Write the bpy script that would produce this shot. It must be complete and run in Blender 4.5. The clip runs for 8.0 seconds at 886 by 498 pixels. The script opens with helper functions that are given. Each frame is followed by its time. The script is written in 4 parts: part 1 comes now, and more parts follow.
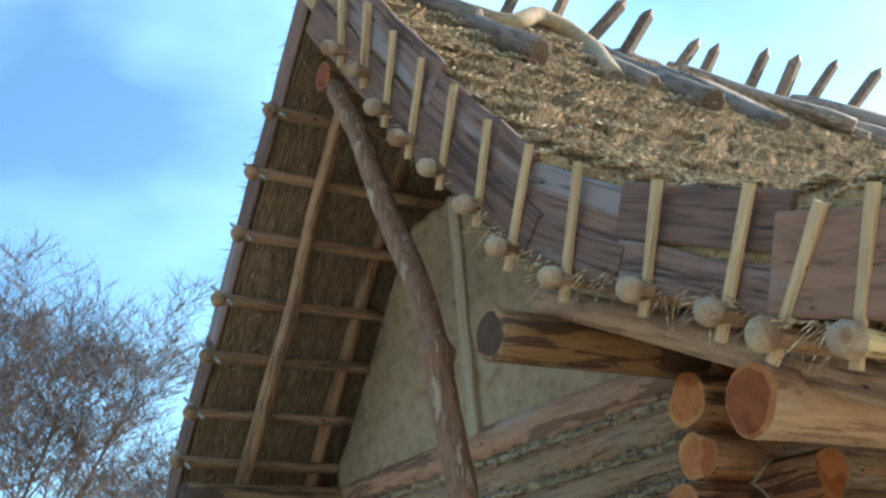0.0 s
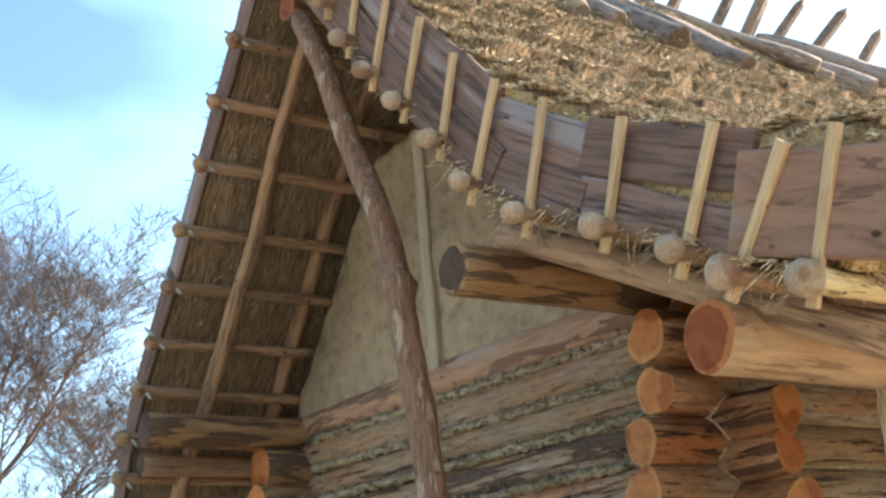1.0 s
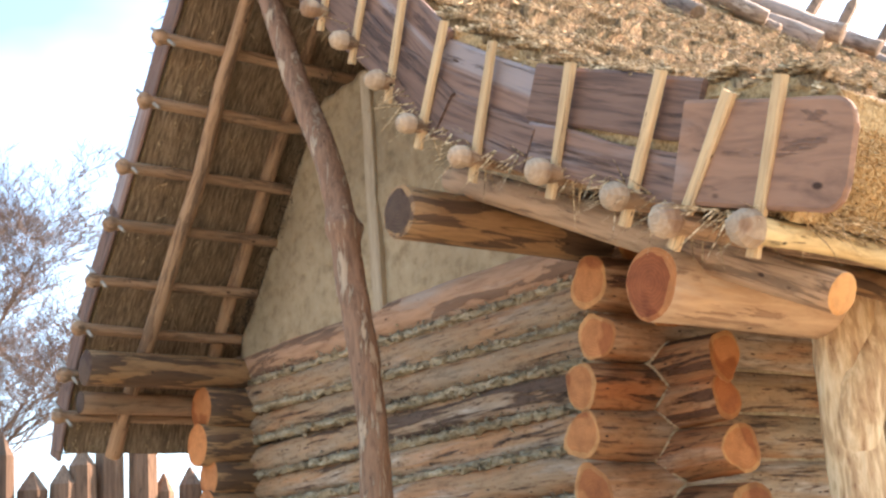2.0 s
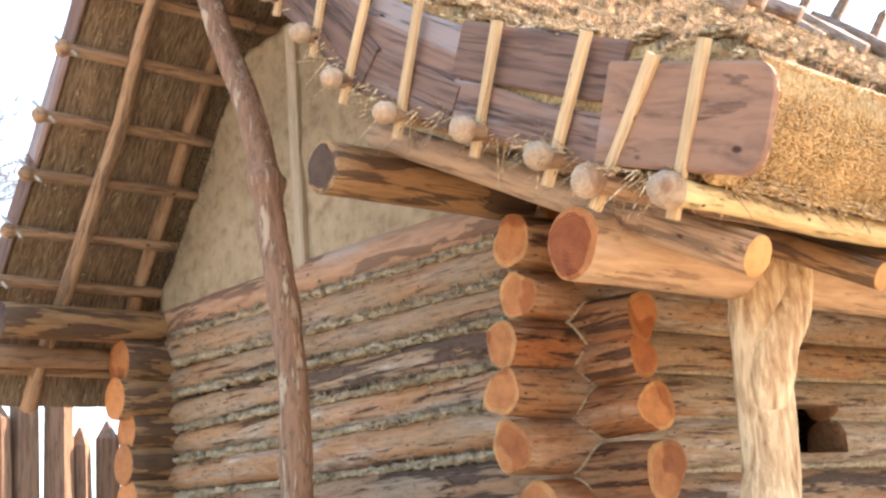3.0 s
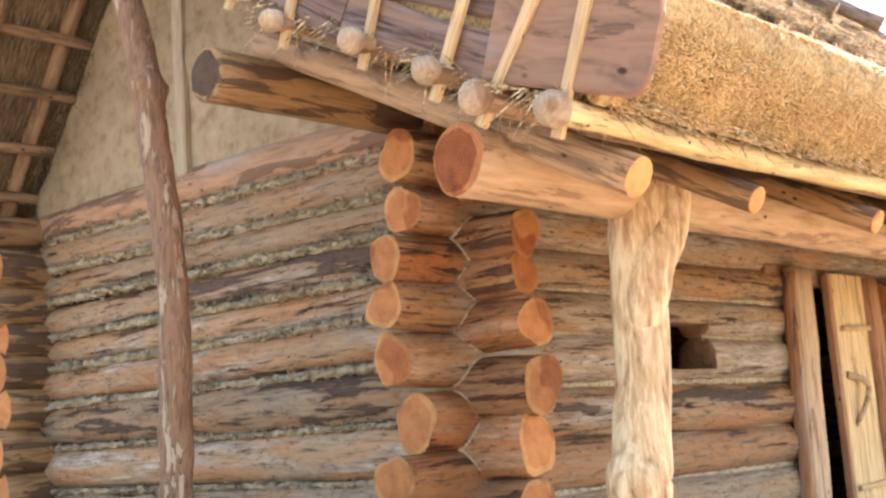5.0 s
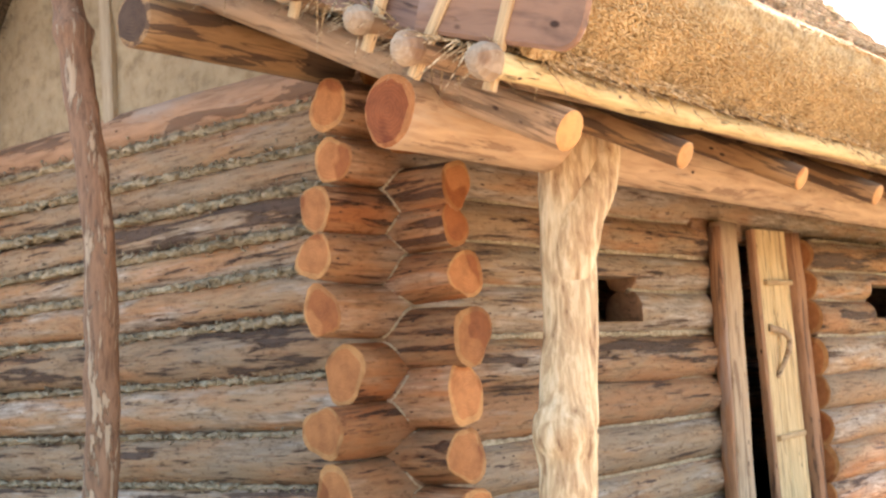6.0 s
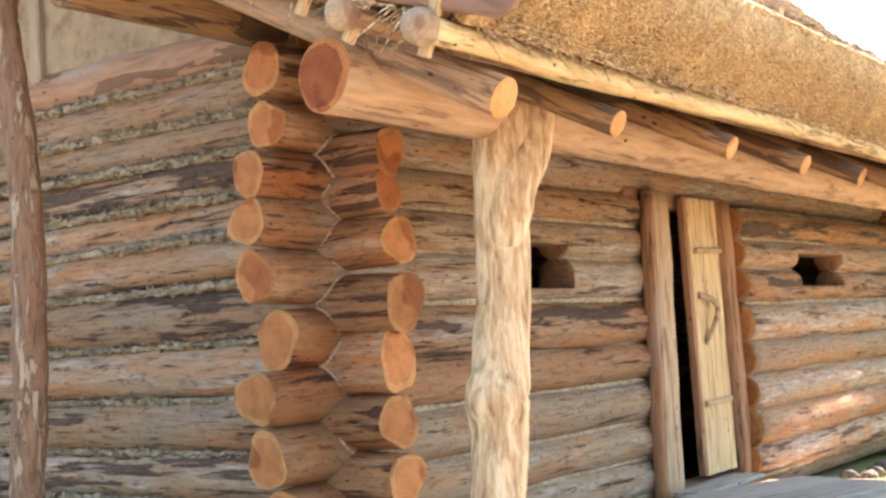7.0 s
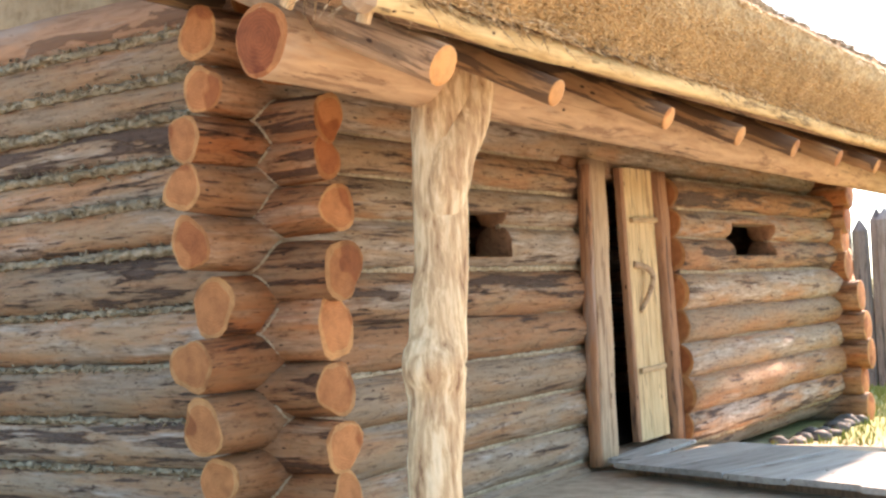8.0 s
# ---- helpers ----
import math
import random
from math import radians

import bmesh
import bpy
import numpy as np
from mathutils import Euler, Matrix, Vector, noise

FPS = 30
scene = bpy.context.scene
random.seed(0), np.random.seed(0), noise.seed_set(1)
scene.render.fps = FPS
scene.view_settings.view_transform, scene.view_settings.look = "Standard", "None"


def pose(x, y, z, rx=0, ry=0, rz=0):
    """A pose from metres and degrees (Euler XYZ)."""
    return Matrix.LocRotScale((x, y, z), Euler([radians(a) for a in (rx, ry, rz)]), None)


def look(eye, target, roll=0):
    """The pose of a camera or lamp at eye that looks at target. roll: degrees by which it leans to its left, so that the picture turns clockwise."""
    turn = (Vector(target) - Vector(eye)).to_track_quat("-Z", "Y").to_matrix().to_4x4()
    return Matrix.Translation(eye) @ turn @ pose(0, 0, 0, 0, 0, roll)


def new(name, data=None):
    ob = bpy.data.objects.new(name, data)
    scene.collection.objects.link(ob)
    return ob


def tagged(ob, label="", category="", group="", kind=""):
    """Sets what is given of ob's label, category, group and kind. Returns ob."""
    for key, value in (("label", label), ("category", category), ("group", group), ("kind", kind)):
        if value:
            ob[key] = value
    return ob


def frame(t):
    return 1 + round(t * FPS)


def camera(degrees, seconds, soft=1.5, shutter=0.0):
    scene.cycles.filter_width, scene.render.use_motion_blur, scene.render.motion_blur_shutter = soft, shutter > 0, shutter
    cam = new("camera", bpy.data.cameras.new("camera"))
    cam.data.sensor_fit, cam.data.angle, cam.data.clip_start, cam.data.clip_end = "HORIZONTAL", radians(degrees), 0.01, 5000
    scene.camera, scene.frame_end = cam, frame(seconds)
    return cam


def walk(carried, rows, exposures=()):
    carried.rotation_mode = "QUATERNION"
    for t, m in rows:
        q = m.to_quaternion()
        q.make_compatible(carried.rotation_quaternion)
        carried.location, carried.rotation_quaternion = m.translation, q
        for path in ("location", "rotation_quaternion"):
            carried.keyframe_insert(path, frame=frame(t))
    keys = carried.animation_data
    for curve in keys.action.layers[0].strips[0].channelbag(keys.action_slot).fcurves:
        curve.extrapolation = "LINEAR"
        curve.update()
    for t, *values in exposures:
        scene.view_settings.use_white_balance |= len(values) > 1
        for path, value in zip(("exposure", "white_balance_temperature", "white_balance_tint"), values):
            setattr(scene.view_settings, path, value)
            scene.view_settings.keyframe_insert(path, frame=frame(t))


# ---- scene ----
cam = camera(40.0, 8.0, soft=2.5)
EYE = (3.737, -4.131, 1.34)
# seconds, degrees to the left of +y, degrees up, roll
TURNS = [
    (0.0, 55.71, 21.24, -4.96),
    (0.5, 54.94, 19.78, -4.79),
    (1.0, 54.15, 18.0, -4.69),
    (1.5, 53.1, 16.45, -4.47),
    (3.0, 48.14, 12.85, -4.14),
    (3.5, 46.26, 11.87, -4.14),
    (4.0, 45.11, 10.6, -4.05),
    (4.5, 44.23, 9.54, -3.85),
    (6.0, 39.77, 5.98, -3.54),
    (6.5, 38.38, 4.84, -3.37),
    (7.0, 36.74, 4.21, -3.42),
    (7.5, 35.31, 3.6, -3.35),
    (8.0, 33.91, 2.53, -3.25),
]


def aim(yaw, up, roll):
    a, p = radians(yaw), radians(up)
    way = Vector((-math.sin(a) * math.cos(p), math.cos(a) * math.cos(p), math.sin(p)))
    return look(EYE, Vector(EYE) + 5 * way, roll)


EXPOSURES = [(0.0, 1.25, 5950, 12), (0.5, 1.45, 6300, 17), (1.0, 1.72, 6750, 22), (1.5, 1.98, 7050, 29), (3.0, 2.64, 7550, 39), (4.5, 2.62, 7650, 40), (6.5, 2.55, 7700, 40), (8.0, 2.38, 7150, 35)]
walk(cam, [(t, aim(a, b, c)) for t, a, b, c in TURNS], EXPOSURES)

# ---- light ----
SUN = Vector((0.03, 0.86, 0.43)).normalized()
world = bpy.data.worlds.new("sky")
scene.world = world
world.use_nodes = True
wn, wl = world.node_tree.nodes, world.node_tree.links
wn.clear()
w_out, w_bg, w_sky = wn.new("ShaderNodeOutputWorld"), wn.new("ShaderNodeBackground"), wn.new("ShaderNodeTexSky")
w_sky.sky_type, w_sky.sun_disc = "NISHITA", False
w_sky.sun_elevation = math.asin(SUN.z)
w_sky.sun_rotation = math.atan2(SUN.x, SUN.y)
w_sky.air_density, w_sky.dust_density, w_sky.ozone_density = 1.0, 1.5, 1.5
w_bg.inputs["Strength"].default_value = 0.105
# thin bright clouds over the blue
w_co, w_map, w_noise, w_ramp, w_mix = (wn.new("ShaderNodeTexCoord"), wn.new("ShaderNodeMapping"), wn.new("ShaderNodeTexNoise"),
                                       wn.new("ShaderNodeValToRGB"), wn.new("ShaderNodeMixRGB"))
w_map.inputs["Scale"].default_value = (1.6, 1.6, 3.4)
w_noise.inputs["Scale"].default_value = 1.9
w_noise.inputs["Detail"].default_value = 4
w_noise.inputs["Roughness"].default_value = 0.45
w_ramp.color_ramp.elements[0].position, w_ramp.color_ramp.elements[1].position = 0.33, 1.0
wl.new(w_co.outputs["Generated"], w_map.inputs["Vector"])
wl.new(w_map.outputs[0], w_noise.inputs["Vector"])
wl.new(w_noise.outputs["Fac"], w_ramp.inputs["Fac"])
wl.new(w_ramp.outputs["Color"], w_mix.inputs[0])
w_tint = wn.new("ShaderNodeMixRGB")
w_tint.blend_type = "MULTIPLY"
w_tint.inputs[0].default_value, w_tint.inputs[2].default_value = 1.0, (0.74, 1.06, 1.12, 1)
wl.new(w_sky.outputs[0], w_tint.inputs[1])
wl.new(w_tint.outputs[0], w_mix.inputs[1])
# thin cloud scatters the sun forwards: brightest round it, dull on the far side of the sky
w_dot, w_haze, w_cloud = wn.new("ShaderNodeVectorMath"), wn.new("ShaderNodeMapRange"), wn.new("ShaderNodeMixRGB")
w_dot.operation, w_dot.inputs[1].default_value = "DOT_PRODUCT", SUN
w_haze.inputs["From Min"].default_value, w_haze.inputs["To Min"].default_value, w_haze.inputs["To Max"].default_value = -0.7, 0.09, 1.5
w_cloud.blend_type = "MULTIPLY"
w_cloud.inputs[0].default_value, w_cloud.inputs[1].default_value = 1.0, (4.5, 7.8, 9.8, 1)
wl.new(w_co.outputs["Generated"], w_dot.inputs[0])
wl.new(w_dot.outputs["Value"], w_haze.inputs["Value"])
wl.new(w_haze.outputs[0], w_cloud.inputs[2])
wl.new(w_cloud.outputs[0], w_mix.inputs[2])
wl.new(w_mix.outputs[0], w_bg.inputs["Color"])
wl.new(w_bg.outputs[0], w_out.inputs["Surface"])
sun = new("sun", bpy.data.lights.new("sun", "SUN"))
sun.data.energy, sun.data.angle, sun.data.color = 4.8, radians(1.5), (1.0, 0.84, 0.64)
sun.matrix_basis = look((20 * SUN.x, 20 * SUN.y, 20 * SUN.z), (0, 0, 0))


# ---- materials ----
def material(name, rough=0.85):
    m = bpy.data.materials.new(name)
    m.use_nodes = True
    n, l = m.node_tree.nodes, m.node_tree.links
    b = n["Principled BSDF"]
    b.inputs["Roughness"].default_value = rough
    b.inputs["Specular IOR Level"].default_value = 0.25
    return m, n, l, b


def coords(n, l, scale, shift=7.0):
    """Object coordinates, shifted by chance from object to object, stretched by scale."""
    co, info, add, mp = n.new("ShaderNodeTexCoord"), n.new("ShaderNodeObjectInfo"), n.new("ShaderNodeVectorMath"), n.new("ShaderNodeMapping")
    mul = n.new("ShaderNodeMath")
    mul.operation, mul.inputs[1].default_value = "MULTIPLY", shift
    l.new(info.outputs["Random"], mul.inputs[0])
    l.new(co.outputs["Object"], add.inputs[0])
    l.new(mul.outputs[0], add.inputs[1])
    l.new(add.outputs[0], mp.inputs["Vector"])
    mp.inputs["Scale"].default_value = scale
    return mp.outputs[0], info.outputs["Random"]


def noise_tex(n, l, vec, scale, detail=6, rough=0.6, distort=0.0):
    t = n.new("ShaderNodeTexNoise")
    t.inputs["Scale"].default_value, t.inputs["Detail"].default_value = scale, detail
    t.inputs["Roughness"].default_value, t.inputs["Distortion"].default_value = rough, distort
    l.new(vec, t.inputs["Vector"])
    return t.outputs["Fac"]


def ramp(n, l, fac, stops):
    r = n.new("ShaderNodeValToRGB")
    e = r.color_ramp.elements
    while len(e) < len(stops):
        e.new(0.5)
    for k, (p, c) in zip(e, stops):
        k.position, k.color = p, (*c, 1)
    l.new(fac, r.inputs["Fac"])
    return r.outputs["Color"]


def mix(n, l, fac, a, b, how="MIX"):
    m = n.new("ShaderNodeMixRGB")
    m.blend_type = how
    for s, v in zip(m.inputs, (fac, a, b)):
        if isinstance(v, (int, float)):
            s.default_value = v
        elif isinstance(v, tuple):
            s.default_value = (*v, 1)
        else:
            l.new(v, s)
    return m.outputs[0]


def bump(n, l, b, height, strength=0.4, distance=0.01):
    k = n.new("ShaderNodeBump")
    k.inputs["Strength"].default_value, k.inputs["Distance"].default_value = strength, distance
    l.new(height, k.inputs["Height"])
    l.new(k.outputs[0], b.inputs["Normal"])


def wood(name, light, dark, patch, patch_amount=0.5, grey=None, grey_amount=0.0, stretch=(1.3, 9, 9), shift=7.0, relief=0.5, vary=0.35, axis="X", fresh=None, checks=0.65, crisp=0.04, frag=0.74):
    """Wood whose grain runs along the object's x (or its z): streaks, bark remains and greyed places."""
    def run(a, b):
        return (stretch[0] * a, stretch[1] * b, stretch[2] * b) if axis == "X" else (stretch[1] * b, stretch[2] * b, stretch[0] * a)

    m, n, l, b = material(name, 0.8)
    v, rnd = coords(n, l, run(1, 1), shift)
    grain = noise_tex(n, l, v, 3.2, 8, 0.62, 0.6)
    c = ramp(n, l, grain, [(0.30, dark), (0.52, light), (0.8, tuple(min(1, x * 1.25) for x in light))])
    v2, _ = coords(n, l, run(0.55, 0.5), shift * 1.7)
    if grey:
        more = n.new("ShaderNodeMath")
        more.operation, more.inputs[1].default_value, more.inputs[2].default_value = "MULTIPLY_ADD", 0.34, -0.17
        l.new(rnd, more.inputs[0])
        total = n.new("ShaderNodeMath")
        l.new(noise_tex(n, l, v2, 1.3, 6, 0.6, 0.4), total.inputs[0])
        l.new(more.outputs[0], total.inputs[1])
        g = ramp(n, l, total.outputs[0], [(0.62 - grey_amount * 0.4, (0, 0, 0)), (0.74 - grey_amount * 0.4, (1, 1, 1))])
        c = mix(n, l, g, c, mix(n, l, 0.65, c, grey))
    p = ramp(n, l, noise_tex(n, l, v2, 2.5, 9, frag, 0.5), [(0.66 - patch_amount * 0.3, (0, 0, 0)), (0.66 + crisp - patch_amount * 0.3, (1, 1, 1))])
    c = mix(n, l, p, c, mix(n, l, 0.3, patch, c))
    if fresh:
        # the first half metre from the log's end is fresher, redder wood
        co, sp = n.new("ShaderNodeTexCoord"), n.new("ShaderNodeSeparateXYZ")
        l.new(co.outputs["Object"], sp.inputs[0])
        c = mix(n, l, ramp(n, l, sp.outputs["X"], [(0.34, (1, 1, 1)), (0.52, (0, 0, 0))]), c, mix(n, l, 1.0, c, fresh, "MULTIPLY"))
    # small knots and beetle holes
    v3, _ = coords(n, l, run(1.6, 0.45), shift * 2.3)
    vo = n.new("ShaderNodeTexVoronoi")
    vo.inputs["Scale"].default_value = 2.4
    l.new(v3, vo.inputs["Vector"])
    k = ramp(n, l, vo.outputs["Distance"], [(0.05, (1, 1, 1)), (0.09, (0, 0, 0))])
    c = mix(n, l, k, c, (0.05, 0.025, 0.015))
    # drying checks: thin dark lines along the grain
    v4, _ = coords(n, l, run(0.22, 0.8), shift * 3.1)
    line = ramp(n, l, noise_tex(n, l, v4, 1.6, 3, 0.5, 0.2), [(0.488, (0, 0, 0)), (0.497, (1, 1, 1)), (0.503, (1, 1, 1)), (0.512, (0, 0, 0))])
    where = ramp(n, l, noise_tex(n, l, v2, 1.1, 2, 0.5), [(0.50, (0, 0, 0)), (0.58, (checks, checks, checks))])
    c = mix(n, l, mix(n, l, 1.0, line, where, "MULTIPLY"), c, (0.06, 0.035, 0.022))
    hv = n.new("ShaderNodeHueSaturation")
    mr = n.new("ShaderNodeMapRange")
    mr.inputs["To Min"].default_value, mr.inputs["To Max"].default_value = 1 - vary, 1 + vary
    l.new(rnd, mr.inputs["Value"])
    l.new(mr.outputs[0], hv.inputs["Value"])
    l.new(c, hv.inputs["Color"])
    l.new(hv.outputs[0], b.inputs["Base Color"])
    h = mix(n, l, 0.5, grain, p)
    bump(n, l, b, h, relief, 0.012)
    return m


def weathered_log(name, silvered=0.62, barked=0.60):
    """Peeled pine logs outdoors: tan wood going orange or grey, silver streaks, crisp islands of dark bark, holes."""
    m, n, l, b = material(name, 0.78)
    v, rnd = coords(n, l, (1.6, 14, 14), 7)
    grain = noise_tex(n, l, v, 3.0, 8, 0.66, 0.3)
    v1, _ = coords(n, l, (0.9, 4.5, 4.5), 13)
    def by_log(value, factor, amount):
        """value, moved up or down from log to log by as much as amount."""
        k, f, a = n.new("ShaderNodeMath"), n.new("ShaderNodeMath"), n.new("ShaderNodeMath")
        k.operation, k.inputs[1].default_value = "MULTIPLY", factor
        f.operation = "FRACT"
        a.operation, a.inputs[1].default_value = "MULTIPLY_ADD", 2 * amount
        l.new(rnd, k.inputs[0])
        l.new(k.outputs[0], f.inputs[0])
        l.new(f.outputs[0], a.inputs[0])
        less = n.new("ShaderNodeMath")
        less.operation, less.inputs[1].default_value = "SUBTRACT", amount
        l.new(value, less.inputs[0])
        l.new(less.outputs[0], a.inputs[2])
        return a.outputs[0]

    hue = by_log(noise_tex(n, l, v1, 1.5, 4, 0.55, 0.3), 17.0, 0.10)
    base = ramp(n, l, hue, [(0.34, (0.33, 0.238, 0.155)), (0.50, (0.36, 0.228, 0.130)), (0.64, (0.39, 0.20, 0.098))])
    c = mix(n, l, 1.0, base, ramp(n, l, grain, [(0.28, (0.50, 0.45, 0.41)), (0.46, (1, 1, 1)), (0.70, (1.25, 1.22, 1.2))]), "MULTIPLY")
    # silvered places, more on some logs than on others
    v2, _ = coords(n, l, (0.8, 6.5, 6.5), 19)
    lift = n.new("ShaderNodeMath")
    lift.operation, lift.inputs[1].default_value = "MULTIPLY_ADD", 0.20
    l.new(rnd, lift.inputs[0])
    l.new(noise_tex(n, l, v2, 1.6, 7, 0.62, 0.4), lift.inputs[2])
    silver = ramp(n, l, lift.outputs[0], [(silvered, (0, 0, 0)), (silvered + 0.13, (0.75, 0.75, 0.75))])
    c = mix(n, l, silver, c, ramp(n, l, grain, [(0.32, (0.16, 0.12, 0.09)), (0.5, (0.36, 0.30, 0.235)), (0.68, (0.56, 0.49, 0.41))]))
    # bark left on the wood: long islands with sharp edges, inner bark round them
    v3, _ = coords(n, l, (0.62, 7.0, 7.0), 29)
    bark = by_log(noise_tex(n, l, v3, 2.1, 8, 0.66, 0.25), 41.0, 0.055)
    inner = ramp(n, l, bark, [(barked - 0.045, (0, 0, 0)), (barked, (0.6, 0.6, 0.6))])
    outer = ramp(n, l, bark, [(barked, (0, 0, 0)), (barked + 0.02, (0.88, 0.88, 0.88))])
    c = mix(n, l, inner, c, (0.20, 0.105, 0.062))
    c = mix(n, l, outer, c, mix(n, l, grain, (0.05, 0.031, 0.022), (0.155, 0.10, 0.072)))
    # thin slivers
    v4, _ = coords(n, l, (2.2, 26, 26), 37)
    sliver = ramp(n, l, noise_tex(n, l, v4, 1.4, 5, 0.6, 0.2), [(0.645, (0, 0, 0)), (0.665, (0.85, 0.85, 0.85))])
    c = mix(n, l, sliver, c, (0.075, 0.043, 0.034))
    v6, _ = coords(n, l, (7.0, 16, 16), 43)
    c = mix(n, l, 1.0, c, ramp(n, l, noise_tex(n, l, v6, 2.2, 5, 0.7), [(0.33, (0.55, 0.50, 0.46)), (0.46, (1, 1, 1)), (0.62, (1.0, 1.0, 1.0)), (0.72, (1.22, 1.2, 1.16))]), "MULTIPLY")
    # the first half metre from the log's end is fresher, redder wood
    co, sp = n.new("ShaderNodeTexCoord"), n.new("ShaderNodeSeparateXYZ")
    l.new(co.outputs["Object"], sp.inputs[0])
    c = mix(n, l, ramp(n, l, sp.outputs["X"], [(0.22, (0.8, 0.8, 0.8)), (0.50, (0, 0, 0))]), c, mix(n, l, 1.0, c, (0.88, 0.55, 0.33), "MULTIPLY"))
    # knots and beetle holes
    v5, _ = coords(n, l, (2.4, 6.5, 6.5), 23)
    vo = n.new("ShaderNodeTexVoronoi")
    vo.inputs["Scale"].default_value = 3.2
    l.new(v5, vo.inputs["Vector"])
    c = mix(n, l, ramp(n, l, vo.outputs["Distance"], [(0.06, (1, 1, 1)), (0.11, (0, 0, 0))]), c, (0.035, 0.02, 0.014))
    hv, mr = n.new("ShaderNodeHueSaturation"), n.new("ShaderNodeMapRange")
    mr.inputs["To Min"].default_value, mr.inputs["To Max"].default_value = 0.86, 1.16
    l.new(rnd, mr.inputs["Value"])
    l.new(mr.outputs[0], hv.inputs["Value"])
    l.new(c, hv.inputs["Color"])
    l.new(hv.outputs[0], b.inputs["Base Color"])
    bump(n, l, b, mix(n, l, 0.5, grain, outer), 1.0, 0.022)
    return m


def flaked_post(name):
    """A debarked trunk along z: pale smooth wood where the last bark flaked off, tan and brown scales between."""
    m, n, l, b = material(name, 0.75)
    v, _ = coords(n, l, (9, 9, 1.7), 3)
    flake = noise_tex(n, l, v, 2.7, 7, 0.64, 0.35)
    v2, _ = coords(n, l, (30, 30, 3), 5)
    grain = noise_tex(n, l, v2, 2.0, 7, 0.65)
    c = ramp(n, l, flake, [(0.34, (0.27, 0.145, 0.075)), (0.39, (0.46, 0.28, 0.145)), (0.49, (0.58, 0.39, 0.21)), (0.53, (0.68, 0.49, 0.28)), (0.66, (0.78, 0.61, 0.385))])
    c = mix(n, l, 1.0, c, ramp(n, l, grain, [(0.3, (0.80, 0.76, 0.72)), (0.5, (1, 1, 1)), (0.7, (1.06, 1.06, 1.06))]), "MULTIPLY")
    l.new(c, b.inputs["Base Color"])
    bump(n, l, b, mix(n, l, 0.35, flake, grain), 0.8, 0.02)
    return m


def end_grain(name, base, base2):
    """Sawn log end: rings round the axis, radial checks."""
    m, n, l, b = material(name, 0.75)
    co = n.new("ShaderNodeTexCoord")
    mp = n.new("ShaderNodeMapping")
    mp.inputs["Scale"].default_value = (0.02, 1, 1)
    l.new(co.outputs["Object"], mp.inputs["Vector"])
    wv = n.new("ShaderNodeTexWave")
    wv.wave_type, wv.rings_direction = "RINGS", "X"
    wv.inputs["Scale"].default_value, wv.inputs["Distortion"].default_value, wv.inputs["Detail"].default_value = 24, 7.0, 4
    wv.inputs["Detail Scale"].default_value = 1.2
    l.new(mp.outputs[0], wv.inputs["Vector"])
    c = mix(n, l, 0.55, base, mix(n, l, wv.outputs["Fac"], base2, base))
    v, rnd = coords(n, l, (1, 1, 1), 11)
    s = noise_tex(n, l, v, 13, 6, 0.65)
    c = mix(n, l, 0.75, c, ramp(n, l, s, [(0.3, (0.55, 0.5, 0.48)), (0.6, (1, 1, 1)), (0.8, (1.0, 1.0, 1.0))]), "MULTIPLY")
    # a part of the cut that is darker, with a sharp edge
    c = mix(n, l, 1.0, c, ramp(n, l, noise_tex(n, l, v, 3.4, 2, 0.5), [(0.43, (0.68, 0.56, 0.50)), (0.46, (1, 1, 1))]), "MULTIPLY")
    hv = n.new("ShaderNodeHueSaturation")
    mr = n.new("ShaderNodeMapRange")
    mr.inputs["To Min"].default_value, mr.inputs["To Max"].default_value = 0.78, 1.15
    l.new(rnd, mr.inputs["Value"])
    l.new(mr.outputs[0], hv.inputs["Value"])
    l.new(c, hv.inputs["Color"])
    l.new(hv.outputs[0], b.inputs["Base Color"])
    bump(n, l, b, s, 0.3, 0.006)
    return m


def plain(name, stops, scale, detail=8, rough=0.9, relief=0.5, dist=0.01, stretch=(1, 1, 1), big=None):
    """One rough stuff, coloured by fine noise, with a second, larger variation."""
    m, n, l, b = material(name, rough)
    v, rnd = coords(n, l, stretch, 5)
    f = noise_tex(n, l, v, scale, detail, 0.65)
    c = ramp(n, l, f, stops)
    g = noise_tex(n, l, v, scale * 0.12, 4, 0.5)
    c = mix(n, l, 0.8, c, ramp(n, l, g, [(0.3, (0.62, 0.6, 0.58)), (0.65, (1.0, 1.0, 1.0))]), "MULTIPLY")
    l.new(c, b.inputs["Base Color"])
    bump(n, l, b, f, relief, dist)
    return m


# Gable logs browner than east ones, with some shade put into the colour.
M_LOG = weathered_log("log_side", 0.585, 0.60)
M_GABLELOG = weathered_log("brown_dimmed_log_side", 0.65, 0.578)
M_TOPLOG = wood("reddish_log", (0.43, 0.25, 0.15), (0.28, 0.15, 0.085), (0.13, 0.075, 0.05), 0.40, (0.44, 0.36, 0.29), 0.05, stretch=(1.15, 9, 9), relief=0.7, vary=0.05, crisp=0.02, frag=0.62)
M_HEART = end_grain("log_heart", (0.56, 0.22, 0.075), (0.42, 0.15, 0.052))
M_SAP = end_grain("log_sapwood", (0.60, 0.295, 0.11), (0.48, 0.215, 0.08))
M_BEAM = wood("peeled_log", (0.54, 0.36, 0.215), (0.42, 0.255, 0.145), (0.27, 0.15, 0.09), 0.30, (0.47, 0.39, 0.29), 0.14, relief=0.6, vary=0.1, crisp=0.02, frag=0.68)
